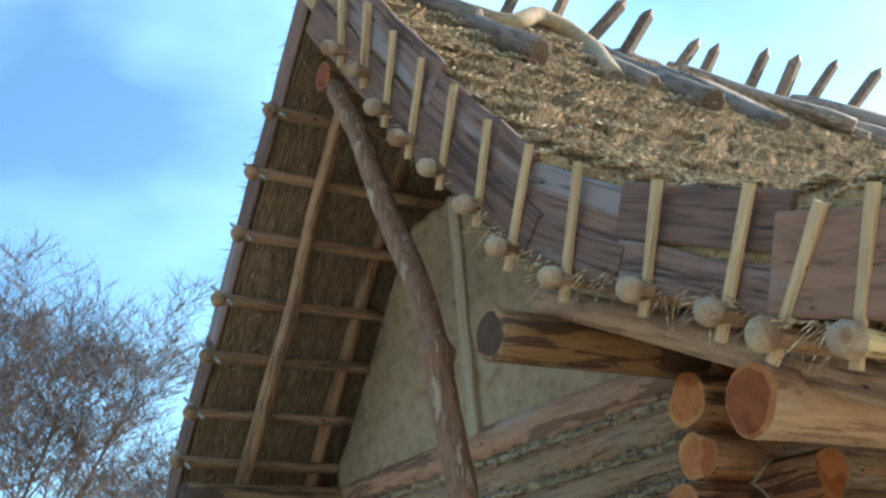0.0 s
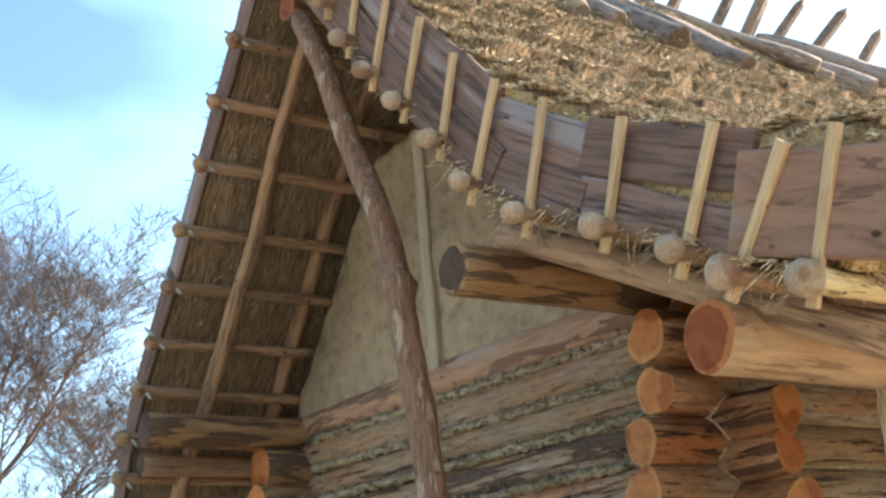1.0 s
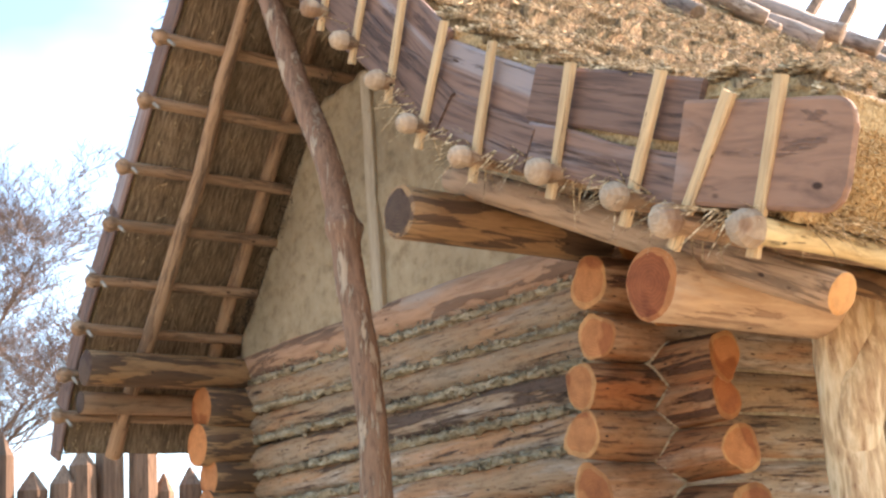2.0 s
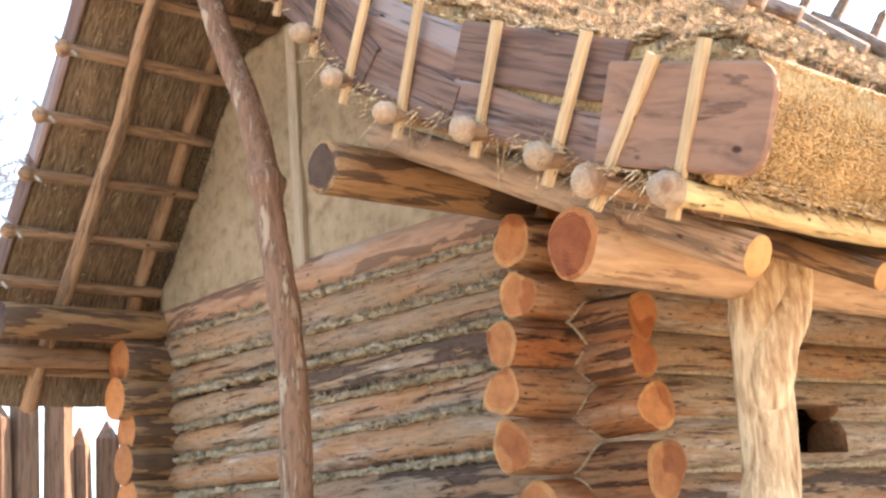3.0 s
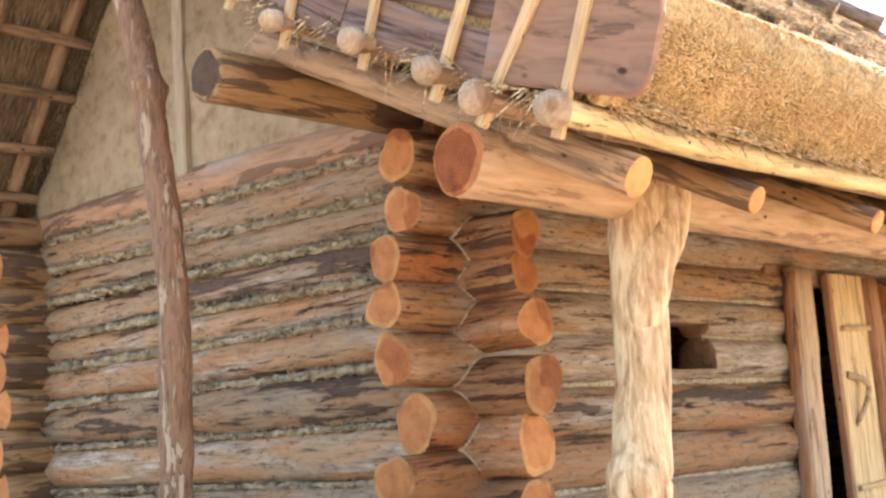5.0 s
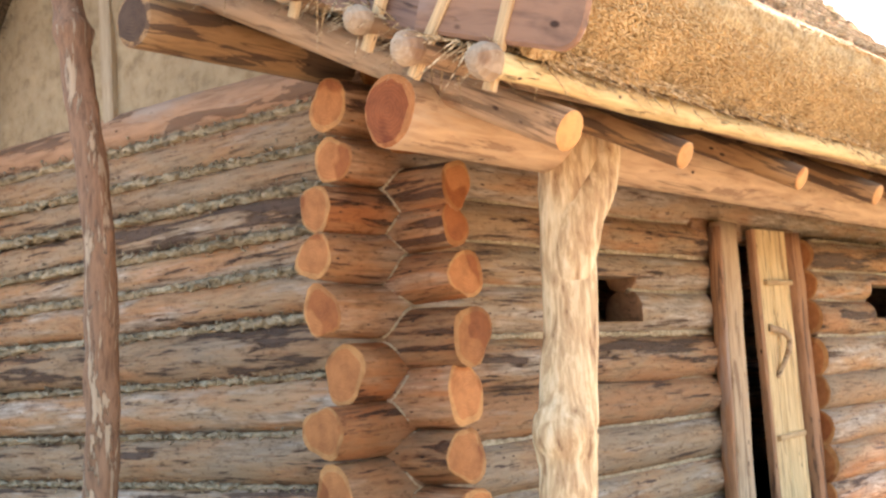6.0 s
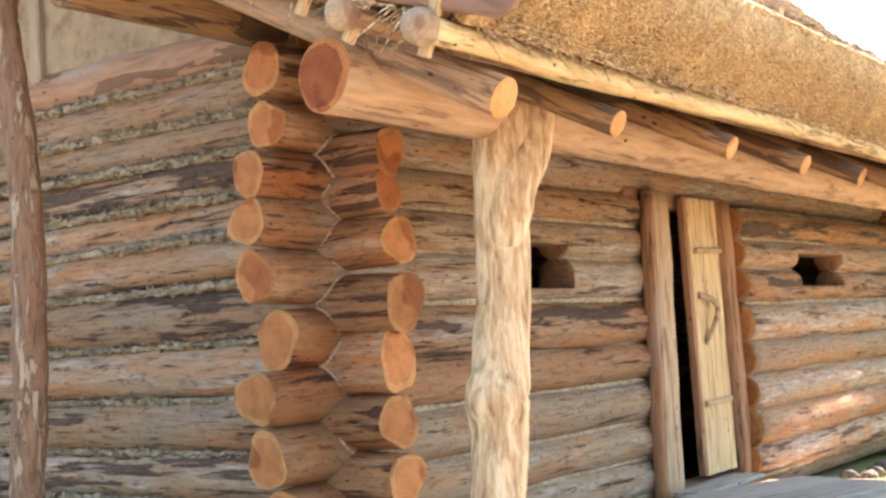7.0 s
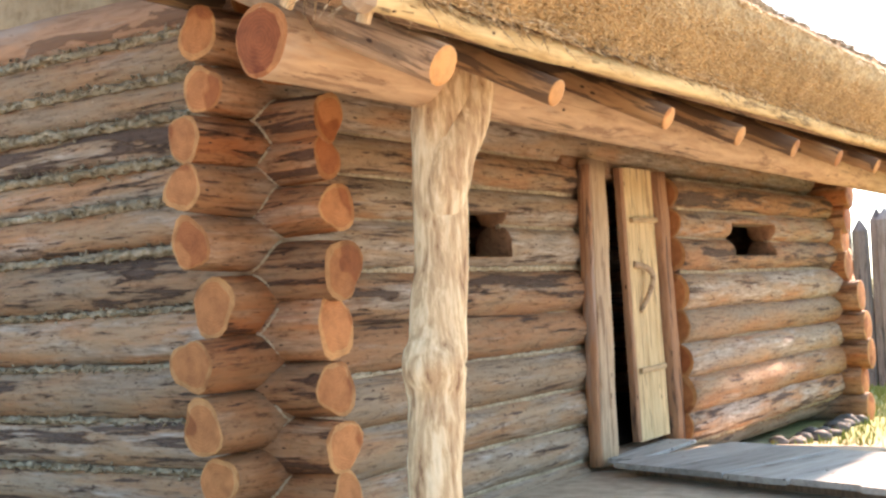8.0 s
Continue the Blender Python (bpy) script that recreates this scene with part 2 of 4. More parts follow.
M_DARKEND = end_grain("beam_end", (0.36, 0.10, 0.03), (0.23, 0.062, 0.02))
M_DARKLOG = wood("dark_streaked_log", (0.34, 0.19, 0.085), (0.17, 0.085, 0.042), (0.045, 0.028, 0.023), 0.56, relief=0.6, vary=0.1, crisp=0.015, frag=0.55)
M_GREYEND = end_grain("weathered_end", (0.12, 0.065, 0.035), (0.045, 0.027, 0.016))
M_POST = flaked_post("stripped_post")
M_POLE = wood("bark_pole", (0.27, 0.148, 0.086), (0.125, 0.068, 0.042), (0.52, 0.40, 0.27), 0.37, stretch=(2.6, 19, 19), relief=1.0, vary=0.05, axis="Z", checks=0.2, crisp=0.03, frag=0.66)
M_BATTEN = wood("batten_wood", (0.36, 0.22, 0.125), (0.19, 0.11, 0.062), (0.10, 0.06, 0.036), 0.40, vary=0.25)
M_EAVE = wood("eave_pole", (0.68, 0.50, 0.25), (0.46, 0.31, 0.14), (0.24, 0.14, 0.07), 0.26, stretch=(1.5, 10, 10), relief=0.9, vary=0.05)
M_KNOB = end_grain("batten_end", (0.52, 0.38, 0.25), (0.42, 0.29, 0.18))
M_PALE = wood("split_peg", (0.56, 0.38, 0.20), (0.43, 0.275, 0.14), (0.34, 0.20, 0.10), 0.12, stretch=(2, 22, 22), relief=0.3, vary=0.12)
M_PALE_END = end_grain("fresh_end", (0.60, 0.29, 0.10), (0.55, 0.26, 0.09))
M_BOARD = wood("barge_board", (0.215, 0.128, 0.092), (0.085, 0.054, 0.045), (0.06, 0.040, 0.036), 0.30, (0.29, 0.265, 0.26), 0.12, stretch=(0.8, 3, 13), relief=0.7, vary=0.26)
M_REDBOARD = wood("red_barge_board", (0.29, 0.158, 0.098), (0.16, 0.09, 0.06), (0.17, 0.095, 0.066), 0.16, (0.28, 0.235, 0.21), -0.05, stretch=(1.0, 3, 6), relief=0.7, vary=0.05)
M_DOOR = wood("door_plank", (0.64, 0.46, 0.24), (0.47, 0.30, 0.14), (0.32, 0.19, 0.09), 0.2, stretch=(1.0, 14, 14), relief=0.5, vary=0.12, crisp=0.02, frag=0.6)
M_JAMB = wood("door_jamb", (0.52, 0.36, 0.22), (0.38, 0.225, 0.12), (0.24, 0.13, 0.075), 0.26, (0.48, 0.42, 0.34), 0.05, stretch=(1.0, 9, 9), relief=0.5, vary=0.08, crisp=0.02, frag=0.62)
M_BARKEDGE = wood("bark_edged_wood", (0.42, 0.215, 0.11), (0.26, 0.125, 0.065), (0.10, 0.058, 0.042), 0.30, (0.36, 0.32, 0.28), 0.0, stretch=(1.0, 10, 10), relief=0.7, vary=0.1, crisp=0.02, frag=0.62)
M_RIM = end_grain("beam_rim", (0.55, 0.22, 0.075), (0.42, 0.15, 0.05))
M_CUT = wood("hewn_cut", (0.30, 0.16, 0.085), (0.18, 0.09, 0.05), (0.12, 0.065, 0.04), 0.3, stretch=(6, 6, 6), relief=0.5, vary=0.05)
M_SADDLE = wood("weathered_saddle", (0.27, 0.215, 0.175), (0.085, 0.06, 0.045), (0.46, 0.41, 0.36), 0.28, stretch=(2.0, 5, 9), relief=0.8, vary=0.3)
M_CURVED = wood("tan_saddle", (0.38, 0.28, 0.17), (0.26, 0.18, 0.10), (0.20, 0.13, 0.07), 0.1, stretch=(2.0, 5, 9), vary=0.05)
M_STAKE = wood("stake_wood", (0.22, 0.14, 0.09), (0.11, 0.068, 0.045), (0.09, 0.065, 0.045), 0.3, stretch=(1.2, 12, 12), vary=0.35, axis="Z")
M_GREY = wood("grey_wood", (0.37, 0.36, 0.315), (0.27, 0.26, 0.225), (0.21, 0.20, 0.17), 0.3, stretch=(1.0, 9, 9), vary=0.2)
M_PALING = wood("grey_paling", (0.33, 0.305, 0.28), (0.19, 0.17, 0.15), (0.07, 0.06, 0.055), 0.3, stretch=(1.2, 12, 12), vary=0.3, axis="Z")
M_CLAY = plain("clay_plaster", [(0.30, (0.24, 0.172, 0.098)), (0.5, (0.39, 0.293, 0.175)), (0.75, (0.47, 0.37, 0.235))], 9, relief=0.7, dist=0.02)
M_CHINK = plain("moss_chinking", [(0.28, (0.28, 0.21, 0.125)), (0.43, (0.47, 0.375, 0.235)), (0.60, (0.64, 0.53, 0.36))], 34, relief=1.0, dist=0.02)
M_THATCH = plain("straw_thatch", [(0.32, (0.085, 0.052, 0.024)), (0.5, (0.31, 0.20, 0.10)), (0.70, (0.56, 0.40, 0.215))], 34, relief=1.0, dist=0.03, stretch=(1.0, 2.2, 1.0))
# Dark straw; on the slopes it paints the shade between courses.
M_GAPSTRAW = plain("dark_straw_and_gap_shade", [(0.32, (0.045, 0.032, 0.018)), (0.5, (0.13, 0.095, 0.058)), (0.72, (0.27, 0.205, 0.13))], 34, relief=1.0, dist=0.03, stretch=(1.0, 2.2, 1.0))
M_UNDER = plain("thatch_underside", [(0.30, (0.12, 0.082, 0.05)), (0.52, (0.34, 0.24, 0.145)), (0.72, (0.56, 0.42, 0.27))], 20, relief=1.0, dist=0.03, stretch=(0.5, 3.0, 0.5))
M_REED = plain("cut_straw_eave", [(0.34, (0.29, 0.18, 0.08)), (0.5, (0.58, 0.395, 0.19)), (0.68, (0.76, 0.57, 0.31))], 60, relief=1.0, dist=0.02)
M_STUB = plain("cut_straw_ends", [(0.3, (0.38, 0.235, 0.105)), (0.5, (0.66, 0.465, 0.235)), (0.72, (0.82, 0.64, 0.38))], 40, relief=0.1)
M_STRAW = plain("loose_straw", [(0.38, (0.09, 0.056, 0.028)), (0.5, (0.44, 0.30, 0.155)), (0.60, (0.86, 0.68, 0.42))], 40, relief=0.1)


def ground_material():
    m, n, l, b = material("earth_and_grass", 0.95)
    co = n.new("ShaderNodeTexCoord")
    f = noise_tex(n, l, co.outputs["Object"], 8, 8, 0.65)
    earth = ramp(n, l, f, [(0.3, (0.32, 0.25, 0.17)), (0.55, (0.48, 0.385, 0.265)), (0.75, (0.57, 0.47, 0.335))])
    turf = ramp(n, l, f, [(0.3, (0.20, 0.22, 0.07)), (0.6, (0.36, 0.36, 0.14)), (0.8, (0.50, 0.46, 0.24))])
    sep = n.new("ShaderNodeSeparateXYZ")
    l.new(co.outputs["Object"], sep.inputs[0])
    g = noise_tex(n, l, co.outputs["Object"], 0.8, 4, 0.6)
    add = n.new("ShaderNodeMath")
    add.operation, add.inputs[1].default_value = "MULTIPLY_ADD", 3.0
    l.new(g, add.inputs[0])
    l.new(sep.outputs["Y"], add.inputs[2])
    mr = n.new("ShaderNodeMapRange")
    mr.inputs["From Min"].default_value, mr.inputs["From Max"].default_value = 7.0, 8.2
    l.new(add.outputs[0], mr.inputs["Value"])
    l.new(mix(n, l, mr.outputs[0], earth, turf), b.inputs["Base Color"])
    bump(n, l, b, f, 0.8, 0.03)
    return m


M_GROUND = ground_material()
M_GRASS = plain("grass_blades", [(0.3, (0.15, 0.21, 0.04)), (0.6, (0.29, 0.34, 0.09)), (0.8, (0.44, 0.43, 0.18))], 3, relief=0.1)
M_TWIG = plain("bare_twigs", [(0.3, (0.09, 0.066, 0.056)), (0.6, (0.19, 0.145, 0.125)), (0.8, (0.30, 0.24, 0.21))], 6, relief=0.2)
M_SMEAR = plain("clay_smeared_board", [(0.3, (0.32, 0.25, 0.165)), (0.5, (0.44, 0.35, 0.235)), (0.75, (0.52, 0.43, 0.30))], 14, stretch=(0.4, 3, 3))
M_STONE = plain("field_stone", [(0.3, (0.10, 0.095, 0.085)), (0.5, (0.19, 0.178, 0.16)), (0.75, (0.28, 0.265, 0.245))], 18)
# Near-black: the shade inside the house, put into the colour.
M_INNERSHADE = plain("interior_shade", [(0.3, (0.02, 0.015, 0.01)), (0.7, (0.05, 0.04, 0.03))], 6)

# ---- building helpers ----
WORLD = {}


def thing(name, place=(0, 0, 0), label="", category="", group="", kind=""):
    ob = new(name)
    ob.empty_display_size = 0.2
    ob.matrix_basis = Matrix.Translation(place)
    WORLD[ob] = ob.matrix_basis.copy()
    return tagged(ob, label, category, group, kind)


def under(ob, parent, m):
    """Place ob in the world at m, as a child of parent."""
    if parent is not None:
        ob.parent = parent
        ob.matrix_basis = WORLD[parent].inverted() @ m
    else:
        ob.matrix_basis = m
    WORLD[ob] = m.copy()
    return ob


def part(name, bm, mats, parent, label="", m=None, smooth=True):
    me = bm if isinstance(bm, bpy.types.Mesh) else bpy.data.meshes.new(name)
    if me is not bm:
        bmesh.ops.recalc_face_normals(bm, faces=bm.faces)
        for f in bm.faces:
            f.smooth = smooth and f.material_index in (0, 3)
        bm.to_mesh(me)
        bm.free()
        for k in mats if isinstance(mats, (list, tuple)) else [mats]:
            me.materials.append(k)
    ob = new(name, me)
    under(ob, parent, m if m is not None else Matrix())
    return tagged(ob, label) if label else ob


def along(p0, p1, spin=0.0):
    """A pose at p0 whose x runs to p1 and whose z is as high as can be."""
    x = (Vector(p1) - Vector(p0)).normalized()
    z = Vector((0, 0, 1)) if abs(x.z) < 0.95 else Vector((0, -1, 0))
    y = z.cross(x).normalized()
    z = x.cross(y)
    r = Matrix((x, y, z)).transposed().to_4x4()
    return Matrix.Translation(p0) @ r @ Matrix.Rotation(spin, 4, "X")


def log_bm(length, r0, r1, seed, sides=16, step=0.14, bend=0.015, lump=0.035, zf=1.0, cuts=(), knob=0.0, slant=0.0, egg=0.0, tip=0.0):
    """A log along x from 0: tapered, a little bent and lumpy, with heartwood and sapwood on both ends.
    cuts: (from, to, side, height): a notch that leaves only what lies above (side 1) or below (-1) that height.
    knob: the first end swells to a rounded head."""
    bm = bmesh.new()
    xs = [length * i / max(2, round(length / step)) for i in range(max(2, round(length / step)) + 1)]
    if knob:
        xs = [knob * u for u in (0.0, 0.14, 0.4, 0.75, 1.05, 1.3, 1.6)] + [x for x in xs if x > knob * 1.9]
    for a, b, _, _ in cuts:
        xs = sorted([x for x in xs if abs(x - a) > 0.03 and abs(x - b) > 0.03] + [a - 0.001, a + 0.001, b - 0.001, b + 0.001])
    rings = []
    for x in xs:
        t = x / length
        r = r0 + (r1 - r0) * t
        if knob:
            u = x / knob
            r *= 0.48 if u == 0 else 0.80 if u < 0.2 else 1.06 if u < 0.5 else 1.13 if u < 0.9 else 1.0 if u < 1.2 else 0.80
        oy = bend * (noise.noise((x * 0.5, seed * 3.1, 0.3)) + 0.4 * noise.noise((x * 1.7, seed * 1.3, 5.1)))
        oz = bend * 0.7 * noise.noise((x * 0.5, seed * 2.7, 9.3))
        ring = []
        for k in range(sides):
            a = 2 * math.pi * k / sides
            d = 1 + lump * (noise.noise((x * 2.1, math.cos(a) * 1.3 + seed * 5.7, math.sin(a) * 1.3)) * 1.4 + noise.noise((x * 6, math.cos(a) * 3 + seed, math.sin(a) * 3)) * 0.5)
            e = egg * max(0.0, 1 - x / 0.5)
            d *= (1 - tip * max(0.0, 1 - x / 0.4)) * (1 + e * (math.cos(2 * a + seed * 1.9) + 0.8 * math.cos(3 * a + seed * 4.1) + 0.4 * math.cos(5 * a + seed * 2.3)) - 0.4 * e)
            y, z = oy + r * d * math.cos(a), oz + r * zf * d * math.sin(a)
            for c0, c1, side, zc in cuts:
                if c0 < x < c1:
                    z = max(z, zc) if side > 0 else min(z, zc)
            ring.append(bm.verts.new((x + slant * z, y, z)))
        rings.append(ring)
    for i, (p, q) in enumerate(zip(rings, rings[1:])):
        for k in range(sides):
            f = bm.faces.new((p[k], p[(k + 1) % sides], q[(k + 1) % sides], q[k]))
            if knob and i < 4:
                f.material_index = 1
            if xs[i + 1] - xs[i] < 0.003:
                f.material_index = 3
    for ring, sgn in ((rings[0], -1), (rings[-1], 1)):
        c = sum((v.co for v in ring), Vector()) / sides
        inner = []
        for k, v in enumerate(ring):
            w = 0.84 + 0.08 * math.cos(2 * math.pi * k / sides + seed * 2.1) + 0.10 * noise.noise((k * 0.7, seed * 7.7, sgn))
            inner.append(bm.verts.new(c + (v.co - c) * w + Vector((sgn * 0.004, 0, 0))))
        mid = bm.verts.new(c + Vector((sgn * 0.007, 0, 0)))
        for k in range(sides):
            j = (k + 1) % sides
            bm.faces.new((ring[k], ring[j], inner[j], inner[k])).material_index = 2
            bm.faces.new((inner[k], inner[j], mid)).material_index = 1
    return bm


def log(name, p0, p1, r0, r1, seed, parent=None, mats=None, label="", spin=0.0, **how):
    length = (Vector(p1) - Vector(p0)).length
    return part(name, log_bm(length, r0, r1, seed, **how), mats or [M_LOG, M_HEART, M_SAP, M_CUT], parent, label, along(p0, p1, spin))


def tube_bm(points, radii, seed, sides=12, lump=0.06):
    """A crooked round stick through points, closed at both ends."""
    bm = bmesh.new()
    pts = [Vector(p) for p in points]
    rings = []
    for i, (p, r) in enumerate(zip(pts, radii)):
        d = (pts[min(i + 1, len(pts) - 1)] - pts[max(i - 1, 0)]).normalized()
        u = d.orthogonal().normalized() if i == 0 else (u - d * u.dot(d)).normalized()
        w = d.cross(u)
        rings.append([bm.verts.new(p + (u * math.cos(a) + w * math.sin(a)) * r * (1 + lump * noise.noise((i * 0.5, math.cos(a) * 1.5 + seed, math.sin(a) * 1.5))))
                      for a in (2 * math.pi * k / sides for k in range(sides))])
    for p, q in zip(rings, rings[1:]):
        for k in range(sides):
            bm.faces.new((p[k], p[(k + 1) % sides], q[(k + 1) % sides], q[k]))
    bm.faces.new(rings[0][::-1]).material_index = 1
    bm.faces.new(rings[-1]).material_index = 1
    return bm


def spline(points, n):
    """n + 1 places on a smooth line through points."""
    p = [Vector(q) for q in points]
    out = []
    for i in range(n + 1):
        t = i / n * (len(p) - 1)
        k = min(int(t), len(p) - 2)
        a, b, c, d = p[max(k - 1, 0)], p[k], p[k + 1], p[min(k + 2, len(p) - 1)]
        f = t - k
        out.append(0.5 * (2 * b + (c - a) * f + (2 * a - 5 * b + 4 * c - d) * f * f + (3 * b - a - 3 * c + d) * f ** 3))
    return out


def plank_bm(length, width, thick, seed, wavy=0.012, n=10, round_end=0.0):
    """A split board along x, width along z, thickness along y; edges wander a little; bevelled."""
    bm = bmesh.new()
    rows = []
    for i in range(n + 1):
        x = length * i / n
        lo = -width / 2 + wavy * noise.noise((x * 3, seed, 0))
        hi = width / 2 + wavy * noise.noise((x * 3, seed, 7))
        if round_end and x > length - round_end:
            u = round_end - math.sqrt(max(0.0, round_end ** 2 - (x - length + round_end) ** 2))
            lo, hi = lo + u, hi - u
        tw = 0.4 * wavy * noise.noise((x * 2, seed, 13))
        e = min(0.012, width * 0.2)
        t = thick / 2
        prof = [(-t, lo + e), (-t + e * 0.6, lo), (t - e * 0.6, lo), (t, lo + e), (t, hi - e), (t - e * 0.6, hi), (-t + e * 0.6, hi), (-t, hi - e)]
        rows.append([bm.verts.new((x, y + tw, z)) for y, z in prof])
    for p, q in zip(rows, rows[1:]):
        for k in range(8):
            bm.faces.new((p[k], p[(k + 1) % 8], q[(k + 1) % 8], q[k]))
    bm.faces.new(rows[0][::-1])
    bm.faces.new(rows[-1])
    return bm


def strip_bm(length, half, depth, seed, step=0.015, rough=0.022):
    """A lumpy bead along x that fills a joint: half its height, depth outwards along -y."""
    bm = bmesh.new()
    rings = []
    n = max(3, round(length / step))
    for i in range(n + 1):
        x = length * i / n
        ring = []
        for k in range(7):
            a = math.pi * (k / 6 - 0.5)
            d = (0.75 + 0.7 * noise.noise((x * 1.3, seed * 1.7, 2))) * (1 + 0.9 * noise.noise((x * 7, k * 0.8, seed)) + 0.9 * noise.noise((x * 31, k * 2.7, seed + 4)))
            ring.append(bm.verts.new((x + 0.01 * noise.noise((x * 30, k, seed)), -depth * math.cos(a) * d, half * math.sin(a) * (1 + 0.4 * (d - 1)) + rough * noise.noise((x * 14, k * 2.0, seed + 9)))))
        rings.append(ring)
    for p, q in zip(rings, rings[1:]):
        for k in range(6):
            bm.faces.new((p[k], p[k + 1], q[k + 1], q[k]))
        bm.faces.new((p[6], p[0], q[0], q[6]))
    bm.faces.new(rings[0])
    bm.faces.new(rings[-1])
    # crumbs and tufts that stick out of the joint
    rng = random.Random(int(seed * 100) + 7)
    for _ in range(int(length * 150)):
        x = rng.uniform(0.01, length - 0.01)
        if rng.random() > 0.75 + 0.7 * noise.noise((x * 1.3, seed * 1.7, 2)):
            continue
        c = Vector((x, -depth * rng.uniform(0.55, 1.0), half * rng.gauss(0.15, 0.75)))
        q = [bm.verts.new(c + Vector((rng.gauss(0, 0.010), rng.gauss(-0.004, 0.007), rng.gauss(0, 0.008)))) for _ in range(4)]
        for a, b, d in ((0, 1, 2), (0, 2, 3), (0, 3, 1), (1, 3, 2)):
            bm.faces.new((q[a], q[b], q[d]))
    return bm


# ---- ground ----
def ground_height(x, y):
    d = max(0.0, min(1.0, (y - 6.0) / 6.0))
    up, down = max(0.0, min(1.0, (y + 1.5) / 3.2)), max(0.0, min(1.0, (y - 3.9) / 2.3))
    return 0.215 * up * up * (3 - 2 * up) * (1 - down * down * (3 - 2 * down)) + 0.02 * noise.noise((x * 0.7, y * 0.7, 0)) + 0.012 * noise.noise((x * 3, y * 3, 2)) - 0.10 * d


def build_ground():
    bm = bmesh.new()
    ticks = [-2500, -600, -200, -80, -40] + [-20 + 0.8 * i for i in range(18)] + [-5.4 + 0.3 * i for i in range(42)] + [7.4 + 0.9 * i for i in range(16)] + [30, 60, 120, 300, 900, 2500]
    grid = [[bm.verts.new((x, y, ground_height(x, y))) for x in ticks] for y in ticks]
    for r0, r1 in zip(grid, grid[1:]):
        for i in range(len(ticks) - 1):
            bm.faces.new((r0[i], r0[i + 1], r1[i + 1], r1[i]))
    return tagged(part("ground", bm, M_GROUND, None), "trodden bare earth round the log house with grass beyond", "ground", kind="structure")


build_ground()


def build_grass():
    rng = random.Random(5)
    verts, faces = [], []
    for _ in range(60000):
        x, y = rng.uniform(-6, 7), rng.uniform(5.2, 22)
        if x < 0.35 and y < 8.7 or rng.random() > min(1, (y - 4.6) / 3 + max(0, x - 1) * 0.2) or x < -3.5 and y < 9:
            continue
        z, h, a, w = ground_height(x, y), rng.uniform(0.03, 0.09), rng.uniform(0, 6.3), rng.uniform(0.006, 0.012)
        dx, dy, lx, ly = math.cos(a) * w, math.sin(a) * w, rng.uniform(-0.03, 0.03), rng.uniform(-0.03, 0.03)
        k = len(verts)
        verts += [(x - dx, y - dy, z - 0.01), (x + dx, y + dy, z - 0.01), (x + lx, y + ly, z + h)]
        faces.append((k, k + 1, k + 2))
    me = bpy.data.meshes.new("grass")
    me.from_pydata(verts, [], faces)
    me.materials.append(M_GRASS)
    tagged(new("grass", me), "short green sunlit grass growing beyond the house", "grass", kind="stuff")


build_grass()

# ---- walls of logs ----
# centre height, radius, where the end stands out past the corner
FRONT = [(2.558, 0.128, -0.371), (2.312, 0.122, -0.37), (2.098, 0.110, -0.483), (1.880, 0.115, -0.507), (1.648, 0.125, -0.48), (1.376, 0.140, -0.355),
         (1.131, 0.130, -0.497), (0.870, 0.132, -0.465), (0.630, 0.122, -0.383), (0.400, 0.122, -0.43), (0.165, 0.120, -0.45)]
GABLE = [(2.790, 0.120, -0.05), (2.575, 0.112, 0.10), (2.385, 0.100, 0.12), (2.185, 0.108, 0.394), (1.998, 0.098, 0.382), (1.788, 0.118, 0.424), (1.521, 0.140, 0.437),
         (1.258, 0.138, 0.385), (0.985, 0.132, 0.366), (0.746, 0.125, 0.401), (0.510, 0.122, 0.393), (0.285, 0.118, 0.40), (0.070, 0.110, 0.38)]
RISE = (0.06, 0.07, 0.05, 0.02)  # the top gable logs climb a little to the west
WEST, NORTH = -3.70, 8.0
DOOR = (2.74, 4.14)
WINDOWS = ((1.48, 1.96), (5.14, 6.14))


